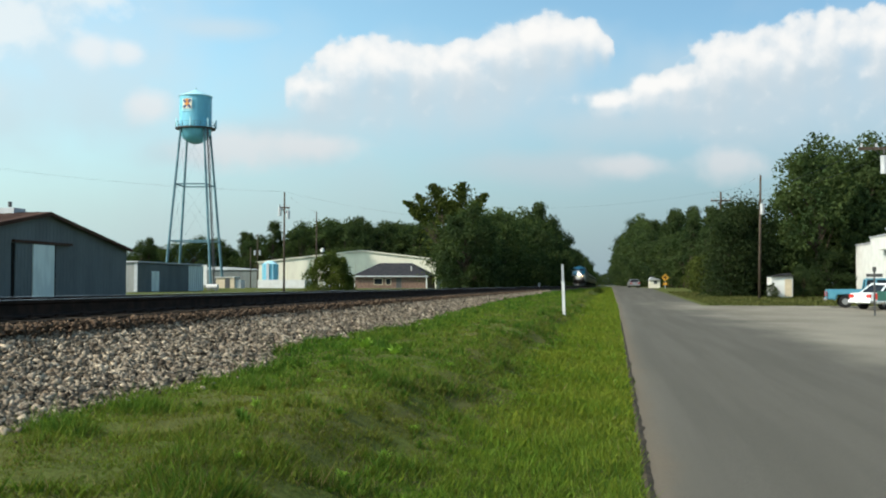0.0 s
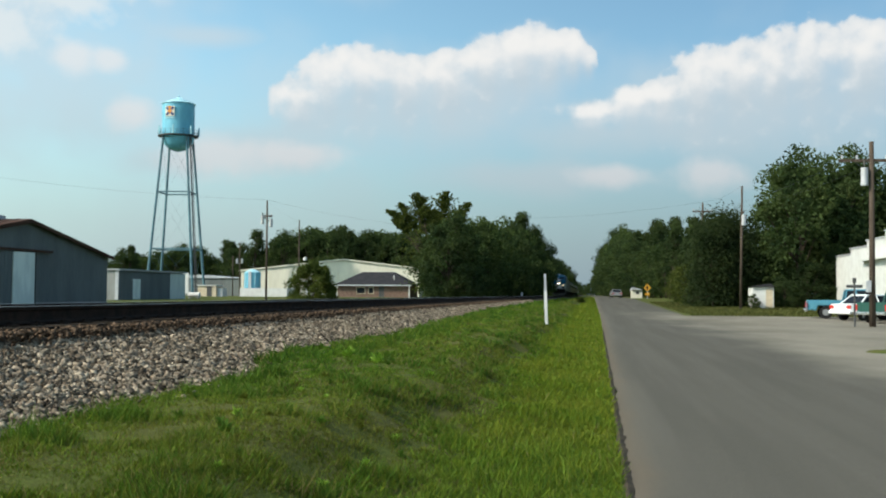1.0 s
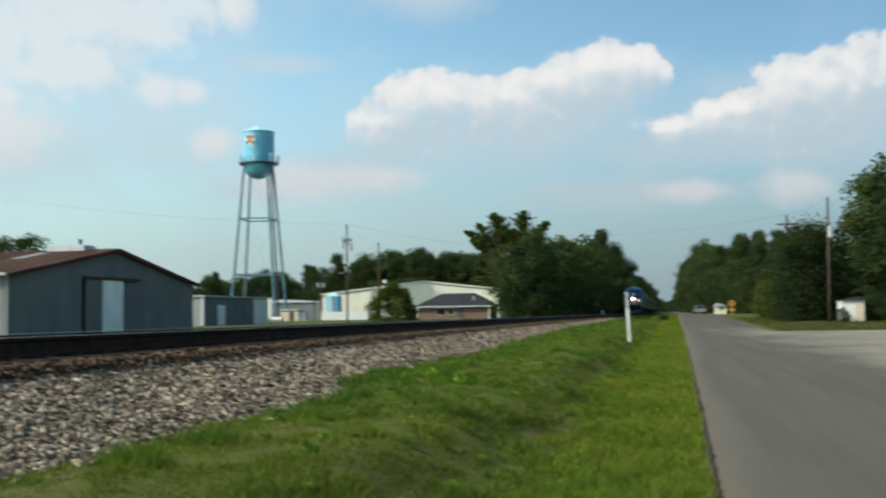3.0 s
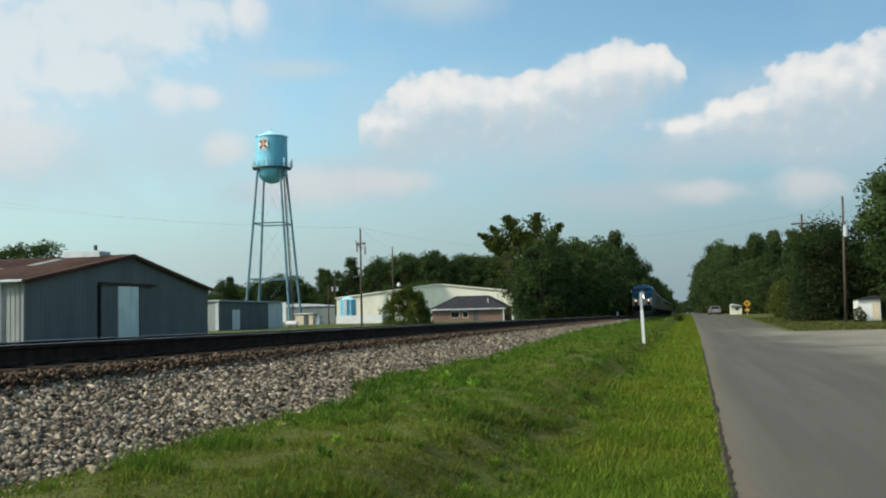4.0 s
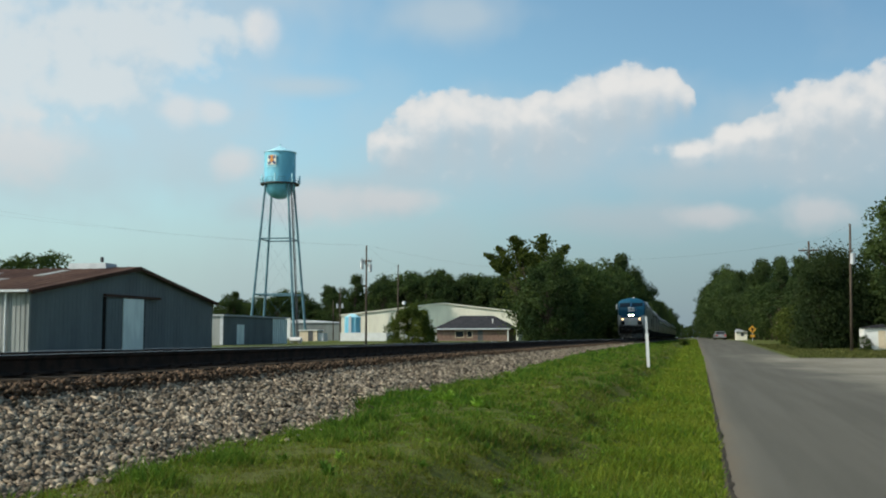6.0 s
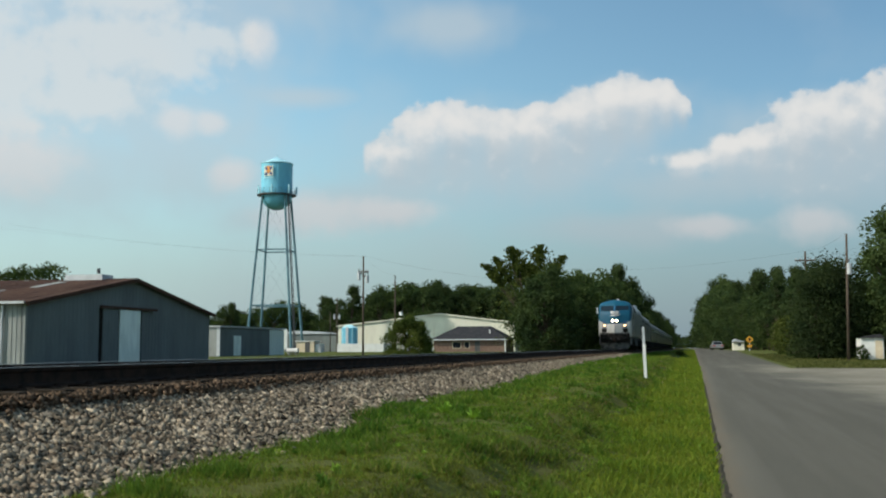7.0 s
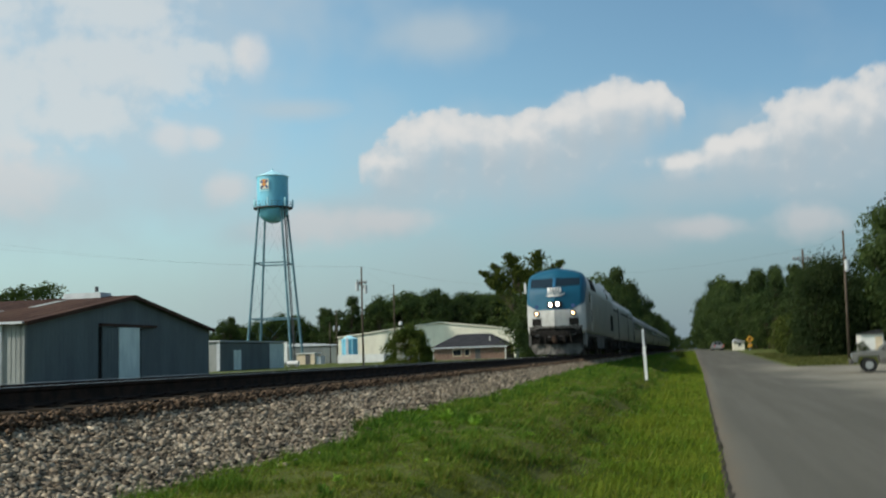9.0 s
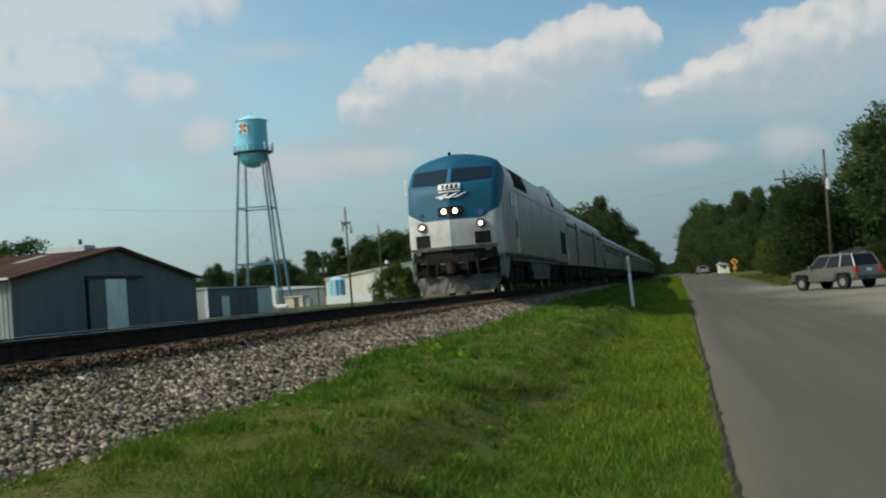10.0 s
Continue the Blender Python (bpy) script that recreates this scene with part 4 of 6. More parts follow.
def trees():
    rng = random.Random(77)
    big_a = tree("broad", 1, "leaf_a", "dense dark green broadleaf tree", 10, 3.6, 0.08, 85, 110, 0.15)
    big_b = tree("broad", 2, "leaf_b", "dark broadleaf tree in shade", 10, 3.8, 0.06, 85, 110, 0.15)
    big_c = tree("broad", 5, "leaf_a", "uneven broadleaf tree with gaps in its crown", 10, 3.0, 0.2, 55, 120, 0.15)
    pine = tree("pine", 3, "leaf_b", "tall pine with a thin tufted crown", 10, 2.2, 0.5, 60, 70, 0.13)
    shrub = tree("broad", 4, "leaf_c", "rounded olive-green shrub by the fence", 10, 4.6, 0.0, 80, 90, 0.22)
    tuft = tree("tuft", 6, "leaf_c", "feathery tree with separate upswept tufts at the wood's end", 10.7, 4.1, 0.1, 300, 7, 0.095)
    put(tuft, -15.1, 100, 1.03)
    # wood along the far side of the line
    y = 93.0
    while y < 230:
        for row in range(2):
            h = 7.4 + (y - 93) * 0.052 + rng.uniform(-1.3, 1.0)
            x = -11.8 - rng.uniform(0, 1.5) if row == 0 else max(-17.5, -0.125 * y) - rng.uniform(0, 1)
            put(rng.choice((big_a, big_b, big_b, big_c)), x, y + rng.uniform(-1, 1), h / 10, rng.uniform(0, 6.28))
        y += 5.5 + (y - 93) * 0.03
    for k in range(34):
        y = 230 + k * 20 + rng.uniform(-5, 5)
        put(rng.choice((big_a, big_b, pine)), -13.0 - rng.uniform(0, 5), y, rng.uniform(1.35, 1.75), rng.uniform(0, 6.28))
    put(pine, -12.8, 200, 1.58, 1.0)
    for k in range(14):
        put(rng.choice((big_a, big_b)), -14 + k * 3.6, 1050 + rng.uniform(-40, 60), rng.uniform(1.1, 1.6), rng.uniform(0, 6.28))
    # woods behind the warehouse and the tower
    for k in range(64):
        x = -175 + k * 2.35 + rng.uniform(-2, 2)
        d = 262 + rng.uniform(-4, 16)
        h = (17.5 if x > -84 else 12.0 + 2.0 * math.sin(x * 0.11)) + rng.uniform(-1.5, 1.2)
        put(rng.choice((big_a, big_b, big_a, big_b, pine)), x, d, h / 10, rng.uniform(0, 6.28), 1.0)
    for k in range(26):
        put(rng.choice((big_a, big_b)), -84 + k * 2.3 + rng.uniform(-1, 1), 282 + rng.uniform(-3, 9), 1.65 + rng.uniform(-0.12, 0.1), rng.uniform(0, 6.28))
    for k in range(70):
        x = -190 + k * 2.2 + rng.uniform(-1, 1)
        h = (15.5 if x > -84 else 10.2 + 1.6 * math.sin(x * 0.09)) + rng.uniform(-0.9, 0.9)
        put(rng.choice((big_a, big_b)), x, 298 + rng.uniform(-4, 4), h / 10, rng.uniform(0, 6.28), 1.0)
    for x, y, s in ((-80.5, 112, 1.12), (-76.5, 113, 1.18), (-84.5, 113, 1.05), (-97, 131, 1.0), (-92.5, 130, 1.08), (-88.5, 131, 1.05), (-101, 135, 1.0)):
        put(big_a, x, y, s, rng.uniform(0, 6.28))
    for k in range(16):
        put(rng.choice((big_a, big_b)), -112 + k * 2.0 + rng.uniform(-1, 1), 168 + rng.uniform(-6, 6), rng.uniform(0.75, 0.95), rng.uniform(0, 6.28))
    # right of the road: wood running off into the distance
    for k in range(40):
        y = 122 + k * 11 + rng.uniform(-3, 3)
        h = 0.057 * y + 0.6 + rng.uniform(-1.8, 1.8) * y / 150
        put(rng.choice((big_a, big_b, pine, pine, big_c)), 12.0 + rng.uniform(0, 3) - min(2.5, (y - 122) * 0.01), y, min(h, 23) / 10, rng.uniform(0, 6.28))
        put(rng.choice((big_a, big_b)), 20 + rng.uniform(0, 7), y + 4, min(h, 20) / 10, rng.uniform(0, 6.28))
    for x, y, more in ((13.6, 139, 1.1), (14.4, 152, 2.0), (13.0, 163, 1.4), (13.8, 176, 2.3), (12.6, 192, 1.6), (13.4, 214, 2.4)):
        put(pine, x, y, (0.057 * y + 0.6 + more) / 10, rng.uniform(0, 6.28))
    put(shrub, 9.9, 114, 0.40, 0.4)
    put(shrub, 11.2, 116, 0.46, 2.4)
    # dark cedars by the forecourt, and the great tree behind the parked cars
    cedar = tree("broad", 8, "leaf_d", "dark dense cedar reaching to the ground", 10, 2.4, 0.0, 120, 90, 0.14)
    for x, y, s in ((10.9, 97, 0.76), (12.0, 98, 0.86), (13.0, 99, 0.88), (11.6, 101, 0.86)):
        put(cedar, x, y, s, rng.uniform(0, 6.28))
    great = tree("broad", 9, "leaf_a", "great spreading oak behind the parked cars", 14, 4.6, 0.06, 150, 160, 0.18)
    for x, y, s in ((18.9, 100, 1.0), (24.2, 103, 1.02), (30.0, 105, 1.0), (35, 106, 1.0), (22.6, 108, 1.0)):
        put(great, x, y, s, rng.uniform(0, 6.28))
    for x, y, s in ((13.6, 91.9, 0.13), (13.9, 91.6, 0.09), (16.6, 94.5, 0.28), (19.0, 97, 0.45), (21.8, 97.5, 0.5), (25, 98, 0.5)):
        put(big_b, x, y, s, rng.uniform(0, 6.28))
    bush = tree("broad", 12, "leaf_c", "bushy young tree standing by the line", 4.1, 2.6, 0.0, 120, 100, 0.13)
    put(bush, -1.0, 112, 0.17, 1.3)
    put(bush, -32.0, 120, 0.95, 0.3, 1.12)


# the largest structure first
ground()
track()
grass()
weeds()
trees()


# ---- buildings beyond the line ----
def ribs(bm, axis, at, lo, hi, z0, z1f, step, depth):
    """Thin upright ribs on a sheet wall that stands at `at` on the other axis."""
    k = lo + step / 2
    while k < hi:
        z1 = z1f(k)
        if axis == 1:
            box(bm, min(at, at + depth), max(at, at + depth), k - 0.02, k + 0.02, z0, z1)
        else:
            box(bm, k - 0.02, k + 0.02, min(at, at + depth), max(at, at + depth), z0, z1)
        k += step


def shed():
    """Long sheet-metal shed; its gable end looks on to the line."""
    X, Y0, Y1, Z0 = -36.6, 53.0, 76.6, 0.45
    eave, ridge, mid = 3.72, 5.66, (53.0 + 76.6) / 2
    ob = thing("metal_shed", Matrix.Translation((X, 0, Z0)), "weathered blue-grey sheet-metal shed with a rusty roof", "shed")

    def top(y):
        return eave + (ridge - eave) * (1 - abs(y - mid) / (mid - Y0))

    # the gable's darker tone includes the shade on this end
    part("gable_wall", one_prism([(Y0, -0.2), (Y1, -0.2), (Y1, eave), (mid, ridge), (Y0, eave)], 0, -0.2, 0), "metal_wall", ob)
    bm = bmesh.new()
    ribs(bm, 1, 0, Y0 + 0.05, 60.6, 0, lambda k: top(k) - 0.05, 0.45, 0.01)
    ribs(bm, 1, 0, 66.0, Y1, 0, lambda k: top(k) - 0.05, 0.45, 0.01)
    ribs(bm, 1, 0, 60.6, 66.0, 3.88, lambda k: top(k) - 0.05, 0.45, 0.01)
    part("wall_ribs", bm, "metal_wall", ob)
    # sunward side: its brightness is partly in the paler colour
    side = part("side_wall", one_box(-46, -0.2, Y0, Y0 + 0.15, -0.2, eave), "metal_light", ob, "corrugated side wall in a paler, sunlit tone")
    bm = bmesh.new()
    ribs(bm, 0, Y0, -46, 0, 0, lambda k: eave, 0.3, -0.03)
    part("wall_ribs", bm, "metal_light", side)
    part("far_wall", one_box(-46, -0.2, Y1 - 0.15, Y1, -0.2, eave), "metal_light", ob)
    part("back_wall", one_prism([(Y0, -0.2), (Y1, -0.2), (Y1, eave), (mid, ridge), (Y0, eave)], 0, -46.2, -46), "metal_wall", ob)
    for sgn, ya in ((-1, Y0), (1, Y1)):
        roof = part("roof_slope", one_prism([(ya + sgn * 0.35, eave - 0.12), (mid, ridge + 0.02), (mid, ridge + 0.14), (ya + sgn * 0.35, eave)], 0, -46.4, 0.35), "rust_roof", ob, "brown rusted sheet roof")
        bm = bmesh.new()
        for k in range(58):
            x = -46.2 + k * 0.8
            prism(bm, [(ya + sgn * 0.35, eave), (mid, ridge + 0.14), (mid, ridge + 0.17), (ya + sgn * 0.35, eave + 0.03)], 0, x, x + 0.05)
        part("roof_ribs", bm, "rust_roof", roof)
    for x, y in ((-6, 57), (-9, 60.5), (-13, 56), (-4.5, 61.5)):
        rise = (ridge - eave) / (mid - Y0 + 0.35)
        za, zb = eave + 0.14 * (y - 1.6 - Y0 + 0.35) / (mid - Y0 + 0.35) + rise * (y - 1.6 - Y0 + 0.35), eave + 0.14 * (y + 1.6 - Y0 + 0.35) / (mid - Y0 + 0.35) + rise * (y + 1.6 - Y0 + 0.35)
        part("roof_light", one_prism([(y - 1.6, za), (y + 1.6, zb), (y + 1.6, zb + 0.04), (y - 1.6, za + 0.04)], 0, x, x + 0.7), "metal_light", ob, "dull translucent roof sheet")
    part("gutter", one_box(-46, 0.2, Y0 - 0.5, Y0 - 0.32, eave - 0.12, eave + 0.02), "grey", ob, "pale grey gutter")
    part("downpipe", one_tube((-1.4, Y0 - 0.12, 0), (-1.4, Y0 - 0.12, eave), 0.07), "grey", ob, "pale grey downpipe")
    part("corner_trim", one_box(-0.1, 0.05, Y0 - 0.06, Y0 + 0.12, 0, eave), "metal_light", ob)
    part("barge_board", one_prism([(Y0 - 0.3, eave - 0.22), (mid, ridge - 0.12), (Y1 + 0.3, eave - 0.22), (Y1 + 0.3, eave + 0.0), (mid, ridge + 0.12), (Y0 - 0.3, eave)], 0, 0.3, 0.4), "rust_roof", ob)
    # sliding doors on their rail
    grey_door = part("sliding_door", one_box(0.06, 0.14, 61.0, 63.2, -0.05, 3.62), "metal_wall", ob, "dark grey sliding door leaf")
    bm = bmesh.new()
    ribs(bm, 1, 0.14, 61.0, 63.0, 0, lambda k: 3.45, 0.4, 0.02)
    part("ribs", bm, "metal_wall", grey_door)
    part("doorway", one_box(0.003, 0.05, 60.7, 66.0, -0.05, 3.62), "black", ob, "dark doorway gap")
    part("white_door", one_box(0.16, 0.24, 62.9, 65.5, -0.05, 3.60), "door_white", ob, "chalky white sliding door")
    part("door_rail", one_box(0.1, 0.3, 60.6, 67.8, 3.65, 3.81), "rust_roof", ob, "rusty sliding-door rail")
    vent = part("ridge_vent", one_box(-4.7, -1.9, mid - 0.7, mid + 0.7, ridge - 0.1, ridge + 0.40), "grey", ob, "pale box vent on the ridge")
    part("cowl", one_tube((-2.6, mid, ridge + 0.5), (-2.6, mid, ridge + 0.85), 0.12), "dark_steel", vent)


def low_shed():
    ob = thing("low_shed", Matrix.Translation((-46.6, 100, 0.75)), "long low flat-roofed sheet shed with a pale end", "shed")
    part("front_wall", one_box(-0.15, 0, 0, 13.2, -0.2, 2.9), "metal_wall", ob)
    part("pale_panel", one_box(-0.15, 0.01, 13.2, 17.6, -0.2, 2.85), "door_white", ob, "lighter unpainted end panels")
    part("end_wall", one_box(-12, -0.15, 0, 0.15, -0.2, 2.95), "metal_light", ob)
    part("back_wall", one_box(-12, -11.85, 0.15, 17.6, -0.2, 2.9), "metal_wall", ob)
    part("far_end_wall", one_box(-11.85, -0.15, 17.45, 17.6, -0.2, 2.9), "metal_wall", ob)
    part("roof", one_box(-12.2, 0.2, -0.2, 17.8, 2.95, 3.08), "grey", ob, "pale flat roof edge")
    part("corner_trim", one_box(-0.3, 0.03, -0.05, 0.12, 0, 2.9), "grey", ob)
    part("door", one_box(0.0, 0.05, 3.4, 5.2, 0, 2.1), "door_white", ob, "pale grey personnel door")
    bm = bmesh.new()
    ribs(bm, 1, 0, 0.2, 17.5, 0, lambda k: 2.8, 0.6, 0.02)
    part("wall_ribs", bm, "metal_wall", ob)


def warehouse():
    ob = thing("warehouse", Matrix.Translation((-50, 205, 0.6)), "long cream sheet-metal warehouse with a shallow gable", "warehouse")
    x0, x1, xr, e, r = -19.5, 16.8, 1.8, 5.7, 7.5
    part("gable_wall", one_prism([(x0, -0.3), (x1, -0.3), (x1, e), (xr, r), (x0, e - 0.5)], 1, 0, 0.3), "cream", ob)
    part("roof", one_prism([(x0 - 0.4, e - 0.45), (xr, r + 0.05), (x1 + 0.4, e + 0.0), (x1 + 0.4, e + 0.25), (xr, r + 0.3), (x0 - 0.4, e - 0.2)], 1, -0.3, 50), "cream", ob, "pale metal roof")
    part("side_wall", one_box(x1 - 0.3, x1, 0.3, 50, -0.3, e), "cream", ob)
    part("far_side_wall", one_box(x0, x0 + 0.3, 0.3, 50, -0.3, e - 0.5), "cream", ob)
    for k in range(4):
        part("panel_joint", one_box(x0 + 6 + 7 * k, x0 + 6.06 + 7 * k, -0.03, 0, 0, e - 0.6), "tan", ob)
    part("roller_door", one_box(-6, -2.4, -0.06, 0.0, 0, 3.6), "white", ob)


def tank_yard():
    wall = thing("low_white_wall", Matrix.Translation((-58, 184, 0.65)), "low white concrete containment wall round a tank", "wall")
    part("front", one_box(-4.6, 4.2, 0, 0.3, -0.2, 1.7), "white", wall)
    part("side", one_box(3.9, 4.2, 0.3, 8, -0.2, 1.7), "white", wall)
    part("far_side", one_box(-4.6, -4.3, 0.3, 8, -0.2, 1.7), "white", wall)
    t = thing("storage_tank", Matrix.Translation((-61.2, 187, 0.65)), "pale blue upright storage tank behind a white wall", "tank")
    part("shell", one_tube((0, 0, 0), (0, 0, 4.6), 1.5, n=28), "tank", t, soft=False)
    part("top", one_tube((0, 0, 4.6), (0, 0, 5.2), 1.5, 0.4, n=28), "tank_roof", t)
    part("ladder", one_box(-0.25, 0.25, -1.62, -1.53, 0, 4.8), "grey", t)
    for sx in (-1, 1):
        part("rib", one_box(sx * 0.9 - 0.06, sx * 0.9 + 0.06, -1.36, -1.15, 0, 4.6), "tank_roof", t)
    p = thing("pump_house", Matrix.Translation((-65.3, 176, 0.6)), "small pale block pump house under the water tower", "building")
    part("wall", one_box(-2.1, 1.2, 0, 3, -0.2, 2.1), "tan", p)
    part("annex", one_box(1.2, 2.2, 0.4, 2.6, -0.2, 1.7), "grey", p)
    part("roof", one_box(-2.25, 1.35, -0.2, 3.2, 2.1, 2.25), "white", p)
    part("door", one_box(-0.5, 0.4, -0.05, 0, 0, 2.0), "dark_steel", p)
    b = thing("upright_board", Matrix.Translation((-59.3, 150, 0.75)), "tall narrow white board by the low shed", "board")
    part("board", one_box(-0.4, 0.4, -0.05, 0.05, 0.6, 3.7, bevel=0.02), "white", b)
    for sx in (-0.3, 0.3):
        part("leg", one_box(sx - 0.05, sx + 0.05, 0.05, 0.12, -0.1, 3.6), "grey", b)
    q = thing("gas_tank", Matrix.Translation((-46.6, 120.5, 0.75)), "small white gas tank lying in the grass", "tank")
    part("cylinder", one_tube((-0.7, 0, 0.45), (0.7, 0, 0.45), 0.32, n=16), "white", q)
    for sx in (-0.45, 0.45):
        part("saddle", one_box(sx - 0.06, sx + 0.06, -0.25, 0.25, 0, 0.2), "grey", q)
    g = thing("grey_hall", Matrix.Translation((-82, 214, 0.6)), "grey sheet hall behind the tank yard", "building")
    part("wall", one_box(-9, 9, 0, 12, -0.2, 4.0), "metal_wall", g)
    part("roof", one_prism([(-9.3, 4.0), (9.3, 4.0), (0, 4.7)], 1, -0.3, 12.3), "grey", g)
    part("door", one_box(-2, 1.5, -0.06, 0, 0, 3.4), "metal_wall", g)


def brick_house():
    ob = thing("brick_house", Matrix.Translation((-37.2, 180, 0.72)), "low red-brick house with a dark hipped roof", "house")
    w, e, r = 6.8, 2.3, 4.6
    part("front_wall", one_box(-w + 0.5, w - 0.5, 0, 0.25, -0.2, e), "brick", ob)
    part("right_wall", one_box(w - 0.75, w - 0.5, 0.25, 9, -0.2, e), "brick", ob)
    part("left_wall", one_box(-w + 0.5, -w + 0.75, 0.25, 9, -0.2, e), "brick", ob)
    part("back_wall", one_box(-w + 0.75, w - 0.75, 8.75, 9, -0.2, e), "brick", ob)
    base = [(-w, -0.6, e), (w, -0.6, e), (w, 9.6, e), (-w, 9.6, e)]
    peak = [(-2.9, 4.2, r), (3.0, 4.2, r), (3.0, 4.8, r), (-2.9, 4.8, r)]
    eave = [(x, y, e - 0.15) for x, y, z in base]
    roof = part("roof", loft([eave, base, peak]), "shingle", ob, "dark grey hipped shingle roof")
    part("fascia", one_box(-w - 0.03, w + 0.03, -0.64, -0.60, e - 0.2, e + 0.02), "grey", roof, "grey fascia board")
    part("vent_pipe", one_tube((3.4, 1.4, e + 0.6), (3.4, 1.4, e + 1.7), 0.09), "white", roof, "white roof vent pipe")
    part("post", one_box(6.3, 6.5, -0.5, -0.3, -0.1, e - 0.1), "white", ob, "white porch post")
    for x, s in ((-2.2, 0.8), (-0.4, 0.5)):
        win = part("window", one_box(x - s, x + s, -0.05, 0.0, 0.7, 1.9), "tan", ob)
        part("pane", one_box(x - s + 0.1, x + s - 0.1, -0.07, -0.05, 0.8, 1.8), "glass", win)
    part("door", one_box(1.0, 1.9, -0.05, 0, 0, 2.05), "dark_steel", ob)


def water_tower():
    X, Y, Z0 = -77.1, 190, 0.75
    ob = thing("water_tower", Matrix.Translation((X, Y, Z0)), "sky-blue elevated water tower on four steel legs", "water tower")
    zb, zt, r = 30.25, 36.35, 3.0
    ring = 40

    def circle(rad, z):
        return [(rad * math.cos(2 * math.pi * k / ring), rad * math.sin(2 * math.pi * k / ring), z) for k in range(ring)]

    part("tank_shell", loft([circle(r, zb), circle(r, zb + 2), circle(r, zb + 4), circle(r, zt)]), "tank", ob, soft=False)
    part("bowl", loft([circle(r * math.cos(a), zb - 2.9 * math.sin(a)) for a in (0, 0.2, 0.45, 0.7, 0.95, 1.2, 1.42)]), "tank", ob, soft=True)
    roof = part("roof", loft([circle(r + 0.15, zt - 0.05), circle(r + 0.15, zt + 0.05), circle(1.5, zt + 0.75), circle(0.25, zt + 1.3)]), "tank_roof", ob, "pale faded conical roof")
    part("finial", one_tube((0, 0, zt + 1.2), (0, 0, zt + 1.7), 0.12), "tank_roof", roof)
    part("seam", loft([circle(r + 0.02, zb + 2.0), circle(r + 0.02, zb + 2.06)], caps=False), "tank", ob)
    part("seam", loft([circle(r + 0.02, zb + 4.0), circle(r + 0.02, zb + 4.06)], caps=False), "tank", ob)
    walkway = part("walkway", loft([circle(r + 0.02, zb - 0.1), circle(r + 0.75, zb - 0.1), circle(r + 0.75, zb + 0.1), circle(r + 0.02, zb + 0.1)], caps=False), "dark_steel", ob, "dark balcony ring")
    for k in range(20):
        a = 2 * math.pi * k / 20
        p = Vector(((r + 0.7) * math.cos(a), (r + 0.7) * math.sin(a), zb))
        part("rail_post", one_tube(p, p + Vector((0, 0, 1.0)), 0.035, n=5), "leg", walkway)
    for h in (0.5, 1.0):
        part("handrail", loft([circle(r + 0.67, zb + h), circle(r + 0.73, zb + h), circle(r + 0.73, zb + h + 0.05), circle(r + 0.67, zb + h + 0.05)], caps=False), "leg", walkway)
    for k in range(7):
        a = 2 * math.pi * k / 7 + 0.35
        p = Vector(((r + 0.8) * math.cos(a), (r + 0.8) * math.sin(a), zb + 0.1))
        part("antenna_panel", one_box(p.x - 0.12, p.x + 0.12, p.y - 0.12, p.y + 0.12, zb + 0.1, zb + 1.7, bevel=0.03), "tank_roof", walkway, "pale blue antenna panel")
    legs = []
    for k in range(4):
        a = radians(29 + 90 * k) + radians(22.1)
        top, foot = Vector((3.1 * math.cos(a), 3.1 * math.sin(a), zb - 0.1)), Vector((6.2 * math.cos(a), 6.2 * math.sin(a), -0.2))
        legs.append((top, foot))
        leg = part("leg", one_tube(foot, top, 0.25, 0.21, n=10), "leg", ob)
        part("footing", one_box(foot.x - 0.7, foot.x + 0.7, foot.y - 0.7, foot.y + 0.7, -0.3, 0.45), "tan", leg)
    for t in (0.35, 0.70):
        for k in range(4):
            a, b = legs[k][0].lerp(legs[k][1], t), legs[(k + 1) % 4][0].lerp(legs[(k + 1) % 4][1], t)
            part("strut", one_tube(a, b, 0.13, n=6), "leg", ob)
    levels = [0.0, 0.35, 0.70, 1.0]
    for k in range(4):
        for a, b in zip(levels, levels[1:]):
            for i, j in ((k, (k + 1) % 4), ((k + 1) % 4, k)):
                part("tie_rod", one_tube(legs[i][0].lerp(legs[i][1], a), legs[j][0].lerp(legs[j][1], b), 0.012, n=4), "leg", ob)
    # ladder and overflow pipe beside one leg
    top, foot = legs[3]
    out = Vector((0.55, 0.22, 0))
    for d in (out, out + Vector((0.3, 0, 0))):
        part("overflow_pipe" if d == out else "ladder_rail", one_tube(foot + d, top + d, 0.13 if d == out else 0.06, n=6), "dark_steel", ob)
    # emblem on the shell, a plain crossed shape on a pale square
    m = radians(-66 - 22)
    for name, w, h, z, mt, turn, lift in (("emblem_field", 0.95, 0.95, zb + 4.35, "cream", 0, 0.04), ("emblem_bar", 1.05, 0.22, zb + 4.35, "navy", 0.8, 0.075), ("emblem_bar", 1.05, 0.22, zb + 4.35, "navy", -0.8, 0.085), ("emblem_disc", 0.36, 0.36, zb + 4.35, "orange", 0.78, 0.10), ("emblem_top", 0.32, 0.26, zb + 5.05, "orange", 0, 0.1), ("lettering_bar", 1.1, 0.09, zb + 3.1, "tank_roof", 0, 0.04)):
        e = part(name, one_box(-w, w, -0.02, 0.02, -h, h), mt, ob)
        e.matrix_local = Matrix.Rotation(math.pi * 1.5 - 0.16 + math.pi / 2, 4, "Z") @ Matrix.Translation((0, -(r + lift), z)) @ Matrix.Rotation(turn, 4, "Y")


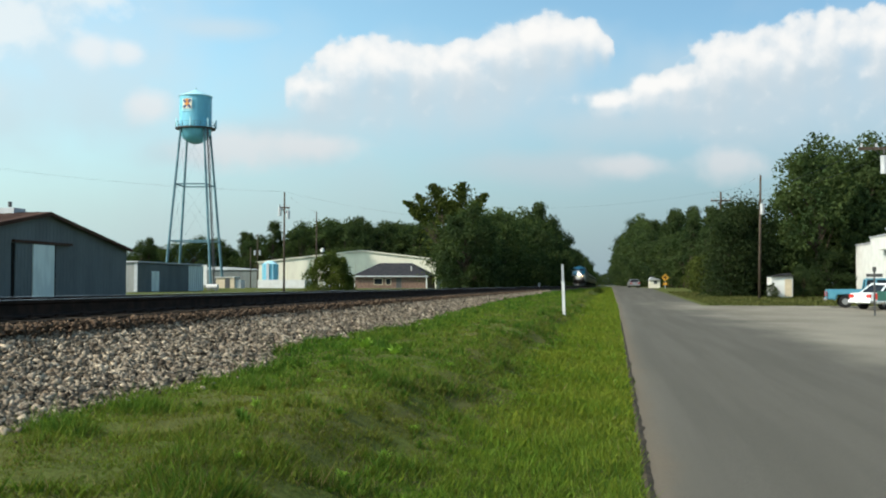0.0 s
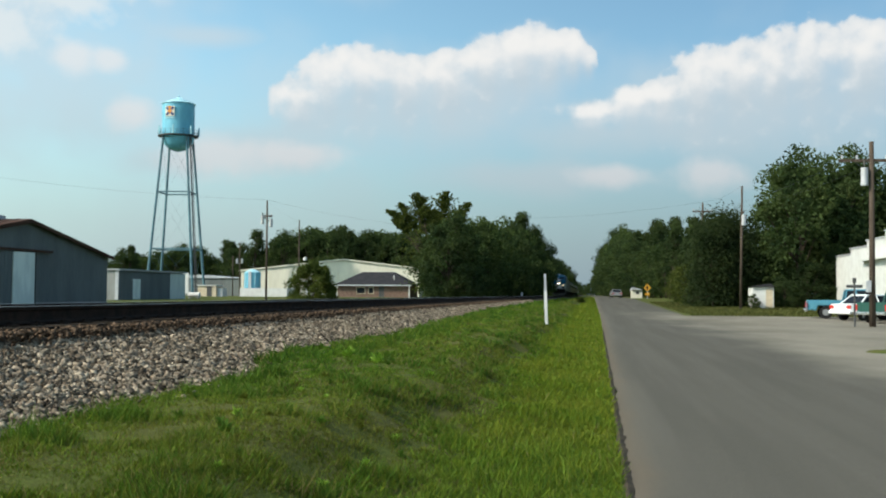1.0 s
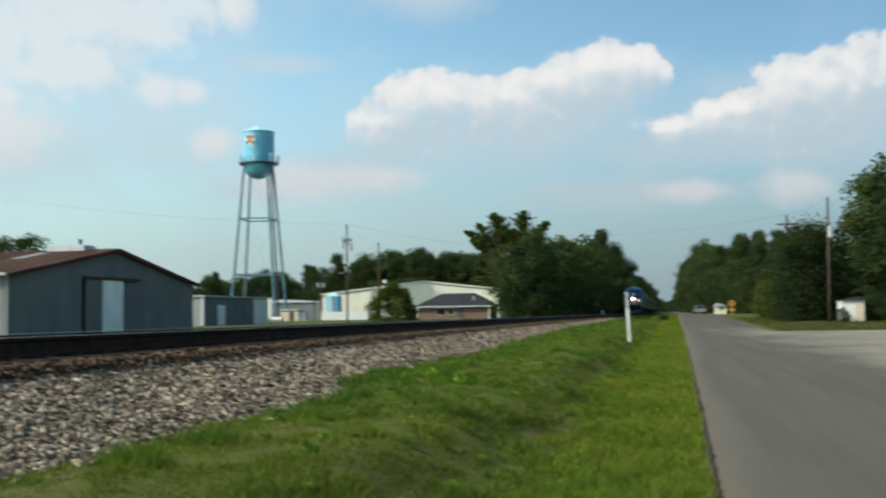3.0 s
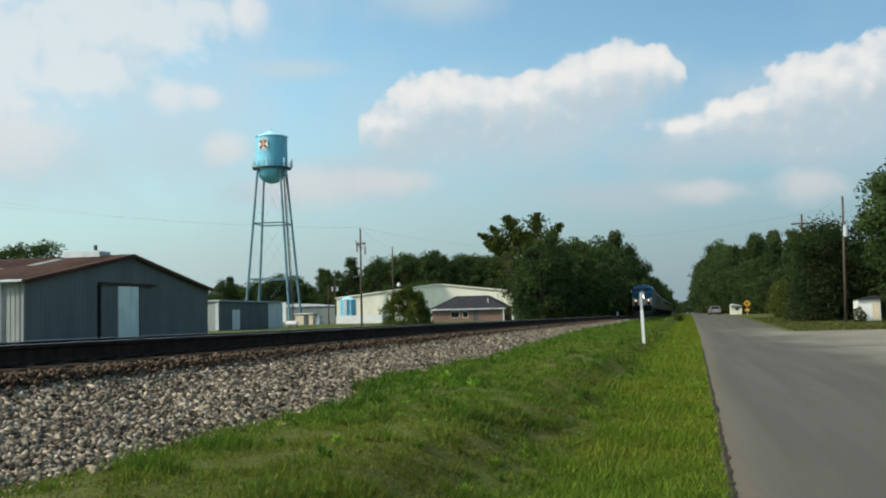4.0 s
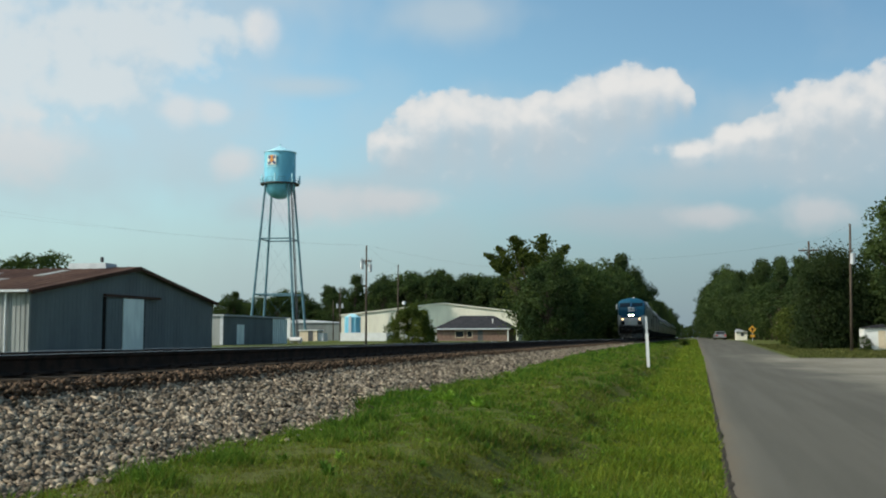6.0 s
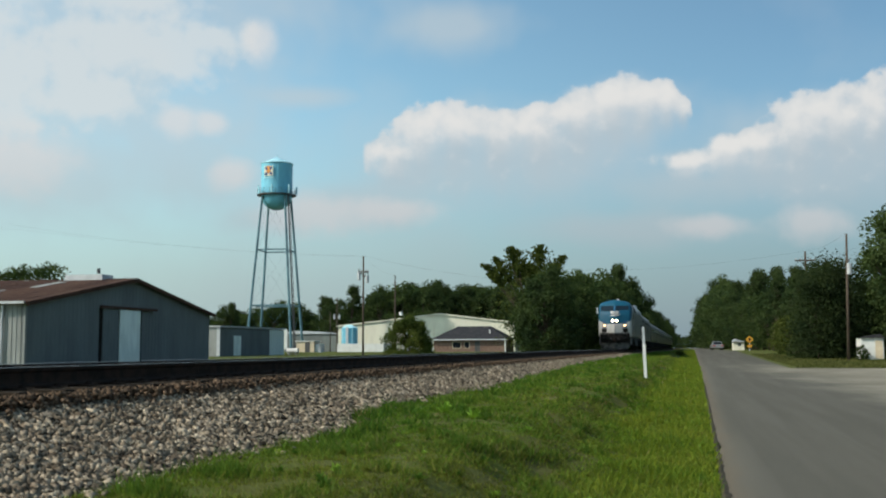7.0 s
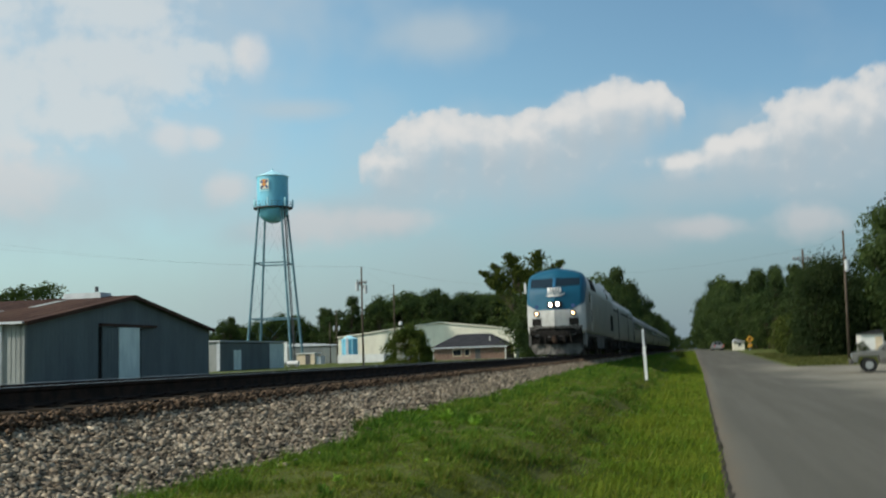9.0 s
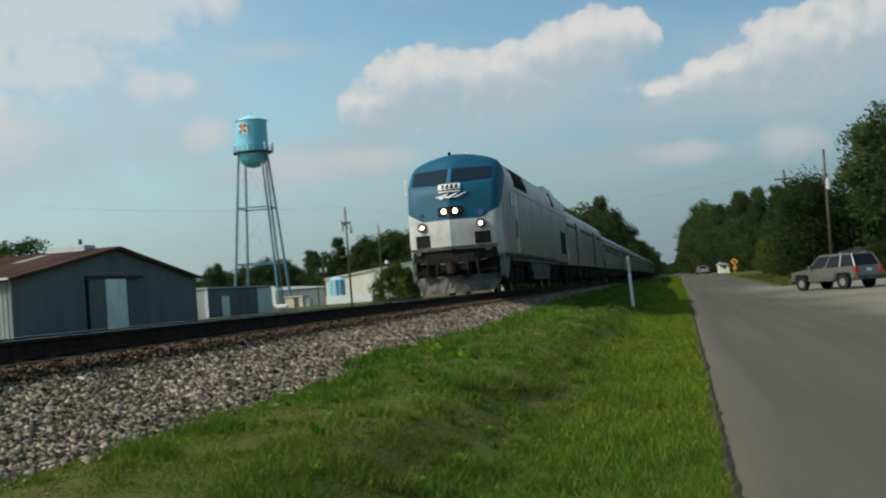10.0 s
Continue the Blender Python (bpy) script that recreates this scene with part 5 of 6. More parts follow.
# ---- poles, wires, signs ----
def pole(x, y, height, lean=0.0, arm=0.0, transformer=None, label="weathered timber utility pole", r=0.12, arm_turn=0.0, drop=0.9):
    z = float(ground_z(x, y))
    ob = thing("utility_pole", Matrix.Translation((x, y, z - 0.05)) @ Matrix.Rotation(lean, 4, "Y"), label, "pole", "utility poles")
    part("shaft", one_tube((0, 0, -0.3), (0, 0, height), r, r * 0.68, n=12), "pole", ob, soft=True)
    if arm:
        bar = part("crossarm", one_box(-arm, arm, -0.06, 0.06, height - drop - 0.07, height - drop + 0.07), "pole", ob)
        bar.rotation_euler = (0, 0, arm_turn)
        for k in (-0.9, -0.45, 0.45, 0.9):
            part("insulator", one_tube((k * arm, 0, height - drop + 0.07), (k * arm, 0, height - drop + 0.25), 0.05, n=8), "grey", bar)
        part("brace", one_tube((-arm * 0.5, 0.07, height - drop - 0.05), (0, 0.12, height - drop - 0.7), 0.02, n=4), "dark_steel", bar)
        part("brace", one_tube((arm * 0.5, 0.07, height - drop - 0.05), (0, 0.12, height - drop - 0.7), 0.02, n=4), "dark_steel", bar)
    if transformer:
        for dx, dz in transformer:
            can = part("transformer", one_tube((dx, -0.1, dz), (dx, -0.1, dz + 0.85), 0.17, n=14), "grey", ob, "grey transformer can")
            part("bushing", one_tube((dx, -0.1, dz + 0.95), (dx, -0.1, dz + 1.2), 0.05, n=6), "dark_steel", can)
            part("bracket", one_box(min(0, dx), max(0, dx), -0.05, 0.05, dz + 0.6, dz + 0.7), "dark_steel", can)
    return Vector((x, y, z)) + Matrix.Rotation(lean, 3, "Y") @ Vector((0, 0, height))


def wire(a, b, sag=0.8, r=0.005, n=14):
    cu = bpy.data.curves.new("overhead_wire", "CURVE")
    cu.dimensions, cu.bevel_depth, cu.bevel_resolution = "3D", r, 0
    sp = cu.splines.new("POLY")
    sp.points.add(n)
    for k in range(n + 1):
        t = k / n
        p = Vector(a).lerp(Vector(b), t)
        sp.points[k].co = (p.x, p.y, p.z - 4 * sag * t * (1 - t), 1)
    cu.materials.append(M["wire"])
    tagged(new("overhead_wire", cu), "thin black overhead wire sagging between poles", "wire", "overhead wires")


def poles():
    p1 = pole(-32.9, 105, 10.35, 0.0, transformer=((0.45, 7.6), (-0.45, 7.9)), arm=0.55, drop=1.6)
    p2 = pole(-42.1, 150, 11.4)
    p0 = pole(-64.7, 190, 10.2, transformer=((0.5, 6.2), (-0.5, 6.2)))
    pole(-69.5, 200, 8.0)
    t1 = pole(11.4, 110, 10.4, 0.0, arm=1.0, r=0.14)
    t2 = pole(12.15, 88.5, 10.1, radians(1.0), transformer=((0.15, 6.9),), r=0.115)
    t3 = pole(13.25, 52.4, 8.9, radians(0.3), arm=1.5, transformer=((-0.35, 6.8),), r=0.16, label="dark utility pole with crossarm beside the forecourt")
    wire(p1, p2, 0.5)
    wire(p2, p0, 0.7)
    wire(p1, (-12, 135, 9.6), 0.8)
    for rise in (0.0, 1.6):
        wire((-75, 70, 14.5 + rise), p1, 1.0 + 0.4 * rise, r=0.003)
    for dx in (-0.9, 0.9):
        wire(t1 + Vector((dx, 0, -0.75)), t3 + Vector((dx, 0, -0.75)), 0.7)
    wire(t1, t2, 0.3)
    wire(t1, p1 + Vector((12, 40, 1.5)), 1.0)
    lamp = thing("yard_lamp", Matrix.Translation((-41.2, 150, 0.8)), "small round white yard lamp on a thin post", "lamp")
    part("post", one_tube((0, 0, 0), (0, 0, 5.5), 0.05, n=6), "dark_steel", lamp)
    part("globe", one_tube((0, 0, 5.5), (0, 0, 6.0), 0.3, 0.2, n=10), "white", lamp)
    # white trackside marker post, leaning a little
    z = float(ground_z(-1.61, 40.0))
    mp = thing("marker_post", Matrix.Translation((-1.61, 40.0, z - 0.03)) @ Matrix.Rotation(radians(-1.8), 4, "Y"), "slim white trackside marker post leaning in the grass", "post")
    part("lower_post", one_box(-0.055, 0.055, -0.025, 0.025, 0, 1.38, bevel=0.006), "white", mp)
    part("upper_post", one_box(-0.043, 0.043, -0.015, 0.015, 1.36, 2.02, bevel=0.006), "grey", mp, "greyer narrow upper half")
    sp = thing("short_marker", Matrix.Translation((-8.9, 140, 0.8)), "short white trackside stake", "post")
    part("stake", one_box(-0.12, 0.12, -0.05, 0.05, 0, 0.95, bevel=0.02), "white", sp)
    # yellow diamond warning sign
    y = 150.0
    s = thing("warning_sign", Matrix.Translation((0.0530 * y, y, float(road_z(y)) - 0.05)), "yellow diamond warning sign on a steel post", "road sign")
    part("post", one_box(-0.04, 0.04, -0.03, 0.03, 0, 1.9), "grey", s)
    face = part("face", one_prism([(0, 0.52), (0.52, 0), (0, -0.52), (-0.52, 0)], 1, -0.03, 0.0), "yellow", s)
    face.location = (0, -0.04, 1.55)
    part("symbol", one_box(-0.07, 0.07, -0.045, -0.032, -0.28, 0.28), "black", face)
    part("symbol", one_box(-0.25, 0.25, -0.043, -0.032, -0.02, 0.1), "black", face)
    part("plate", one_box(-0.3, 0.3, -0.06, -0.04, 0.5, 0.85), "yellow", s)
    # a low cross-armed sign post by the pole
    c = thing("sign_post", Matrix.Translation((12.45, 52.4, float(road_z(52.4)))), "dark post with a narrow crossboard and lamp", "sign")
    part("post", one_tube((0, 0, 0), (0, 0, 2.3), 0.045, n=8), "dark_steel", c)
    part("crossboard", one_box(-0.36, 0.36, -0.03, 0.03, 1.85, 2.0), "dark_steel", c)
    part("cap", one_box(-0.08, 0.08, -0.05, 0.05, 2.1, 2.32), "dark_steel", c)
    m = thing("meter_box", Matrix.Translation((13.15, 52.2, 1.65)), "grey meter box on the utility pole", "box")
    part("case", one_box(-0.22, 0.0, -0.1, 0.06, 0, 0.55, bevel=0.02), "grey", m)


def right_buildings():
    ob = thing("white_store", Matrix.Translation((21.3, 96, 0.45)), "white-painted block store with a stepped side parapet", "store")
    part("side_wall", one_box(0, 0.3, -34, 0, -0.4, 4.0), "white", ob)
    part("back_wall", one_box(0.3, 14, -0.3, 0, -0.4, 4.0), "white", ob)
    part("front_wall", one_box(0.3, 14, -34, -33.7, -0.4, 5.6), "white", ob)
    part("far_side_wall", one_box(13.7, 14, -33.7, -0.3, -0.4, 4.0), "white", ob)
    for k in range(5):
        step = part("parapet_step", one_box(0.0, 0.3, -34, -5.2 * k, 4.0 + k * 0.44, 4.44 + k * 0.44), "white", ob)
        part("coping", one_box(-0.08, 0.38, -5.2 * (k + 1) - 0.1, -5.2 * k + 0.1, 4.44 + k * 0.44, 4.54 + k * 0.44), "grey", step)
    part("roof", one_box(0.3, 13.7, -33.7, -0.3, 3.7, 3.85), "grey", ob)
    part("ledge", one_box(-0.5, 0.0, -34, -9.5, 3.75, 3.9), "white", ob, "thin white ledge")
    part("flue", one_tube((1.6, -16, 3.8), (1.6, -16, 8.6), 0.09, n=8), "grey", ob)
    s = thing("garden_shed", Matrix.Translation((14.6, 92.6, 0.5)), "small pale shed half hidden under the trees", "shed")
    part("wall", one_box(-0.9, 0.85, 0, 2.5, -0.2, 1.7), "white", s)
    part("roof", one_prism([(-1.0, 1.7), (0.95, 1.7), (0.6, 2.0)], 1, -0.2, 2.7), "shingle", s)
    part("door", one_box(0.2, 0.75, -0.04, 0, 0, 1.5), "tan", s)
    h = thing("white_cottage", Matrix.Translation((8.0, 178, 1.05)), "small white house at the roadside wood", "house")
    part("wall", one_box(-1.1, 0.6, 0, 5, -0.2, 1.3), "cream", h)
    part("roof", one_prism([(-1.25, 1.3), (0.75, 1.3), (-0.8, 1.75)], 1, -0.3, 5.3), "grey", h)
    part("window", one_box(-0.4, 0.1, -0.04, 0, 0.6, 1.1), "dark_steel", h)


# ---- vehicles ----
def wheel(parent, x, y, r, w=0.22):
    wh = part("wheel", one_tube((x - w / 2, y, r), (x + w / 2, y, r), r, n=20), "rubber", parent)
    sx = 1 if x > 0 else -1
    part("rim", one_tube((x + sx * (w / 2 - 0.03), y, r), (x + sx * (w / 2 + 0.012), y, r), r * 0.58, r * 0.50, n=16), "alloy", wh)
    return wh


def cabin(parent, paint, base, top, z0, z1, half0, half1, pillars=(0.0, 0.5, 1.0)):
    """A glasshouse: base and top are (front y, rear y)."""
    lo = [(-half0, base[0], z0), (half0, base[0], z0), (half0, base[1], z0), (-half0, base[1], z0)]
    hi = [(-half1, top[0], z1), (half1, top[0], z1), (half1, top[1], z1), (-half1, top[1], z1)]
    g = part("glasshouse", loft([lo, hi]), "glass", parent)
    part("roof", one_box(-half1 - 0.02, half1 + 0.02, top[0] - 0.03, top[1] + 0.03, z1 - 0.03, z1 + 0.07, bevel=0.045), paint, parent)
    for t in pillars:
        for s in (-1, 1):
            a = Vector((s * (half0 + 0.005), base[0] + t * (base[1] - base[0]), z0))
            b = Vector((s * (half1 + 0.005), top[0] + t * (top[1] - top[0]), z1))
            part("pillar", one_tube(a, b, 0.05, 0.045, n=6), paint, g)


def shell(parent, paint, outline, half, name="body"):
    """Body sides: an outline in (y, z), front at the low y, drawn out across the width with rounded edges."""
    bm = one_prism(outline, 0, -half, half)
    bmesh.ops.bevel(bm, geom=[e for e in bm.edges if abs(e.verts[0].co.x - e.verts[1].co.x) < 1e-4], offset=0.06, segments=2, affect="EDGES")
    return part(name, bm, paint, parent)


def pickup(m, paint, label, stripe=None):
    ob = thing("pickup_truck", m, label, "pickup truck")
    shell(ob, paint, [(-2.6, 0.45), (-2.65, 0.95), (-1.2, 1.08), (2.6, 1.08), (2.6, 0.5), (2.15, 0.45), (2.05, 0.75), (1.2, 0.75), (1.1, 0.42), (-1.2, 0.42), (-1.3, 0.75), (-2.1, 0.75), (-2.2, 0.45)], 0.95)
    cabin(ob, paint, (-1.25, 0.55), (-0.75, 0.45), 1.05, 1.65, 0.86, 0.72, (0, 0.6, 1))
    part("bed_floor", one_box(-0.8, 0.8, 0.7, 2.5, 1.06, 1.085), "black", ob, "dark open load bed")
    part("tailgate", one_box(-0.85, 0.85, 2.6, 2.64, 0.6, 1.05), paint, ob)
    part("rear_bumper", one_box(-0.95, 0.95, 2.62, 2.8, 0.42, 0.58, bevel=0.03), "chrome", ob, "bright bumper")
    part("front_bumper", one_box(-0.95, 0.95, -2.8, -2.62, 0.42, 0.6, bevel=0.03), "chrome", ob)
    for sx in (-1, 1):
        part("tail_light", one_box(sx * 0.9 - 0.06, sx * 0.9 + 0.06, 2.64, 2.67, 0.65, 0.95), "band_red", ob)
        for y in (-1.7, 1.62):
            wheel(ob, sx * 0.84, y, 0.36)
    if stripe:
        for sx in (-1, 1):
            part("lower_panel", one_box(sx * 0.95 - 0.012, sx * 0.95 + 0.012, -1.15, 1.0, 0.48, 0.70), stripe, ob, "pale lower panel")
    return ob


def saloon(m, paint, label):
    ob = thing("saloon_car", m, label, "car")
    shell(ob, paint, [(-2.2, 0.4), (-2.25, 0.7), (-1.1, 0.92), (1.4, 0.95), (2.2, 0.9), (2.25, 0.45), (1.8, 0.32), (1.7, 0.62), (1.0, 0.62), (0.9, 0.3), (-0.95, 0.3), (-1.05, 0.62), (-1.75, 0.62), (-1.85, 0.32)], 0.88)
    cabin(ob, paint, (-1.05, 1.55), (-0.35, 0.95), 0.92, 1.38, 0.78, 0.6)
    for sx in (-1, 1):
        part("tail_light", one_box(sx * 0.68 - 0.16, sx * 0.68 + 0.16, 2.22, 2.28, 0.66, 0.84), "band_red", ob)
        for y in (-1.4, 1.35):
            wheel(ob, sx * 0.78, y, 0.31)
    part("bumper", one_box(-0.86, 0.86, 2.2, 2.34, 0.38, 0.56, bevel=0.04), paint, ob)
    return ob


def jeep():
    """Boxy sport-utility wagon that pulls out of the forecourt."""
    ob = thing("sport_utility_wagon", Matrix(), "champagne boxy sport-utility wagon with roof rails, pulling out", "car")
    shell(ob, "jeep", [(-2.2, 0.5), (-2.22, 0.95), (-1.0, 1.08), (2.15, 1.10), (2.2, 0.5), (1.9, 0.42), (1.78, 0.78), (0.92, 0.78), (0.82, 0.42), (-0.95, 0.42), (-1.05, 0.78), (-1.9, 0.78), (-2.0, 0.48)], 0.88)
    cabin(ob, "jeep", (-0.95, 2.12), (-0.3, 1.85), 1.08, 1.66, 0.80, 0.66, (0, 0.36, 0.68, 1.0))
    for sx in (-1, 1):
        rail = part("roof_rail", one_tube((sx * 0.6, -0.1, 1.78), (sx * 0.6, 1.7, 1.78), 0.022, n=6), "black", ob)
        for y in (0.0, 0.85, 1.65):
            part("rail_foot", one_box(sx * 0.6 - 0.02, sx * 0.6 + 0.02, y - 0.03, y + 0.03, 1.70, 1.78), "black", rail)
        part("tail_light", one_box(sx * 0.78 - 0.1, sx * 0.78 + 0.1, 2.16, 2.22, 0.75, 1.08), "band_red", ob)
        part("cladding", one_box(sx * 0.88 - 0.015, sx * 0.88 + 0.015, -0.93, 0.8, 0.45, 0.66), "skirt", ob, "darker lower cladding")
        part("door_mirror", one_box(sx * 0.98 - 0.09, sx * 0.98 + 0.09, -0.75, -0.62, 1.08, 1.24, bevel=0.03), "jeep", ob)
        for y in (-1.47, 1.35):
            wheel(ob, sx * 0.79, y, 0.36)
    part("rear_bumper", one_box(-0.88, 0.88, 2.16, 2.34, 0.42, 0.64, bevel=0.04), "skirt", ob)
    part("front_bumper", one_box(-0.88, 0.88, -2.36, -2.18, 0.42, 0.66, bevel=0.04), "skirt", ob)
    part("number_plate", one_box(-0.16, 0.16, 2.20, 2.225, 0.82, 0.97), "white", ob)
    for sx in (-1, 1):
        part("headlight", one_box(sx * 0.68 - 0.13, sx * 0.68 + 0.13, -2.24, -2.2, 0.75, 0.9), "chrome", ob)
    return ob


def parked_cars():
    def at(x, y, turn):
        return Matrix.Translation((x, y, float(road_z(y)) + 0.012)) @ Matrix.Rotation(radians(turn), 4, "Z")

    # parked nose-in to the store: fronts point to the right
    pickup(at(15.4, 65.0, 82), "truck_blue", "faded blue pickup truck with an open bed, parked", "white")
    saloon(at(15.7, 62.0, 118), "car_white", "white saloon car parked beside the blue pickup")
    pickup(at(16.4, 58.5, 128), "truck_green", "dark green pickup truck parked behind the pole")
    saloon(at(4.45, 185, 185), "silver", "pale saloon car far off on the road")
    saloon(at(13.6, 132, 95), "grey", "silver car parked by the far wood")


parked_cars()
shed()
low_shed()
warehouse()
tank_yard()
brick_house()
water_tower()
poles()
right_buildings()


# ---- the train ----
def nose_y(x, z):
    """How far the nose's skin stands behind its foremost line: a shallow V in plan, raked windscreens above."""
    y = 0.50 * (abs(x) / 1.5) ** 1.05 + max(0.0, z - 2.2) * 0.13 + max(0.0, 1.9 - z) * 0.05
    return y + max(0.0, z - 3.35) * 0.80


def loco_section(boxy=False):
    half = [(0.6, 1.10), (1.1, 1.10), (1.54, 1.12), (1.57, 1.3), (1.58, 1.8), (1.58, 2.3), (1.58, 2.8), (1.58, 3.4), (1.55, 3.68), (1.48, 3.92), (1.35, 4.14), (1.16, 4.31), (0.92, 4.43), (0.62, 4.51), (0.3, 4.545)]
    if boxy:
        half[7:] = [(1.58, 3.5), (1.57, 3.84), (1.54, 4.06), (1.44, 4.22), (1.22, 4.34), (0.95, 4.43), (0.62, 4.50), (0.3, 4.54)]
    return [(0.0, 1.10)] + half + [(0.0, 4.555)] + [(-x, z) for x, z in reversed(half)]


def nose_patch(x0, x1, z0, z1, lift=0.02, thick=0.03, n=6, skew=0.0):
    """A plate that follows the nose."""
    bm = bmesh.new()
    front, back = [], []
    for i in range(n + 1):
        for j in range(n + 1):
            x, z = x0 + (x1 - x0) * i / n, z0 + (z1 - z0) * j / n
            z += skew * (abs(x) - abs(x0)) * (1 - j / n)
            y = nose_y(x, z) - lift
            front.append(bm.verts.new((x, y, z)))
            back.append(bm.verts.new((x, y + thick, z)))
    for i in range(n):
        for j in range(n):
            a, b, c, d = i * (n + 1) + j, (i + 1) * (n + 1) + j, (i + 1) * (n + 1) + j + 1, i * (n + 1) + j + 1
            bm.faces.new([front[k] for k in (a, b, c, d)])
            bm.faces.new([back[k] for k in (d, c, b, a)])
    rim = [i * (n + 1) for i in range(n + 1)] + [n * (n + 1) + j for j in range(1, n + 1)] + [i * (n + 1) + n for i in range(n - 1, -1, -1)] + [j for j in range(n - 1, 0, -1)]
    for a, b in zip(rim, rim[1:] + rim[:1]):
        bm.faces.new((front[a], front[b], back[b], back[a]))
    bmesh.ops.recalc_face_normals(bm, faces=bm.faces)
    return bm


def bogie(parent, y, axles=(-1.36, 1.36), r=0.51, frame_z=0.75):
    b = part("bogie_frame", one_box(-1.22, 1.22, y + axles[0] - 0.75, y + axles[-1] + 0.75, frame_z - 0.45, frame_z + 0.25, bevel=0.05), "black", parent, "grimy black bogie")
    for a in axles:
        for sx in (-1, 1):
            part("wheel", one_tube((sx * 0.69, y + a, r), (sx * 0.83, y + a, r), r, n=24), "dark_steel", b)
            part("axle_box", one_box(sx * 1.16 - 0.14, sx * 1.16 + 0.14, y + a - 0.2, y + a + 0.2, r - 0.18, r + 0.22, bevel=0.03), "black", b)
    part("spring", one_box(-1.3, 1.3, y - 0.4, y + 0.4, frame_z - 0.35, frame_z + 0.05, bevel=0.06), "black", b)
    return b


def locomotive():
    ob = thing("diesel_locomotive", Matrix.Translation((TRACK_X, 260, RAIL_Z)), "silver diesel passenger locomotive with a blue nose, lamps lit", "locomotive")
    sec, face = loco_section(), loco_section(True)
    zc = 2.45
    rings = []
    for s in (0.02, 0.12, 0.22, 0.32, 0.42, 0.52, 0.62, 0.71, 0.79, 0.86, 0.92, 0.96, 0.985, 1.0):
        ring = []
        for x, z in face:
            px, pz = x * s * 0.955, zc + (z - zc) * s
            ring.append((px, nose_y(px, pz) + 0.42 * max(0.0, (s - 0.88) / 0.12) ** 2.2, pz))
        rings.append(ring)
    for t, y in ((0.45, 0.5), (0.8, 0.8), (1.0, 1.0)):
        ring = []
        for (x, z), (fx, fz), p in zip(sec, face, rings[13]):
            k = 0.955 + 0.045 * t
            ring.append(((fx + (x - fx) * t) * k, p[1] + (2.35 - p[1]) * y, fz + (z - fz) * t))
        rings.append(ring)
    for y in (8.0, 14.0, 20.2):
        rings.append([(x, y, z) for x, z in sec])
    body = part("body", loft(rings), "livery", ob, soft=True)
    for e in body.data.edges:
        a, b = (body.data.vertices[k].co for k in e.vertices)
        if abs(a.x) < 1e-4 and abs(b.x) < 1e-4 and max(a.y, b.y) < 1.0 and max(a.z, b.z) < 2.45:
            e.use_edge_sharp = True
    # sills, skirts and pilot
    for sx in (-1, 1):
        xs = sorted((sx * 1.50, sx * 1.38))
        part("sill", one_box(*xs, 2.4, 20.1, 0.98, 1.14), "skirt", ob)
        part("tank_skirt", one_prism([(7.2, 1.1), (7.9, 0.35), (12.6, 0.35), (13.4, 1.1)], 0, *sorted((sx * 1.45, sx * 1.25))), "skirt", ob, "grimy fuel-tank skirt")
        part("cab_skirt", one_prism([(0.75, 1.20), (0.80, 0.52), (1.45, 0.40), (1.85, 0.70), (2.30, 1.12)], 0, *sorted((sx * 1.46, sx * 1.34))), "cab_skirt", ob, "silver-grey skirt round the cab corner")
    part("fuel_tank", one_box(-1.2, 1.2, 7.6, 13.0, 0.3, 1.1, bevel=0.08), "black", ob)
    part("underframe", one_box(-1.35, 1.35, 0.9, 20.0, 0.85, 1.12), "black", ob)
    bogie(ob, 4.6)
    bogie(ob, 16.2)
    part("anticlimber", nose_patch(-1.36, 1.36, 1.42, 1.52, 0.10, 0.22, 10), "skirt", ob, "grey anticlimber beam")
    part("buffer_beam", nose_patch(-1.34, 1.34, 1.10, 1.40, 0.02, 0.16, 10), "black", ob, "black buffer beam")
    for x in (-1.05, 1.05):
        part("corner_step", one_box(x - 0.24, x + 0.24, 0.28, 0.62, 0.70, 0.78, bevel=0.01), "black", ob)
        part("cut_lever", one_tube((x * 0.2, -0.06, 0.98), (x, 0.22, 1.06), 0.022, n=6), "dark_steel", ob)
    part("mu_box", one_box(-0.78, -0.42, -0.02, 0.3, 0.98, 1.28, bevel=0.02), "black", ob)
    part("mu_box", one_box(0.40, 0.70, -0.02, 0.3, 1.0, 1.26, bevel=0.02), "black", ob)
    part("coupler_pocket", one_box(-0.55, 0.55, -0.02, 0.5, 0.75, 1.25, bevel=0.05), "black", ob)
    coupler = part("coupler", one_box(-0.14, 0.14, -0.45, 0.2, 0.72, 1.0, bevel=0.04), "rail", ob, "cast steel coupler")
    part("knuckle", one_tube((0.05, -0.42, 0.68), (0.05, -0.42, 1.04), 0.13, n=10), "rail", coupler)
    part("buffer_plate", one_prism([(-1.40, 0.45), (1.40, 0.45), (1.38, 1.30), (-1.38, 1.30)], 1, 0.85, 1.0), "black", ob, "black end plate")
    plough = []
    for x in (-1.42, -0.95, -0.5, 0.0, 0.5, 0.95, 1.42):
        back = 0.55 * abs(x) / 1.4
        plough.append([(x * 0.80, 0.02 + back, 0.09), (x * 0.92, 0.16 + back, 0.34), (x, 0.34 + back, 0.62), (x, 0.44 + back, 0.62), (x * 0.92, 0.26 + back, 0.34), (x * 0.80, 0.12 + back, 0.09)])
    part("pilot_plough", loft(plough), "pilot", ob, "grimy grey pilot plough")
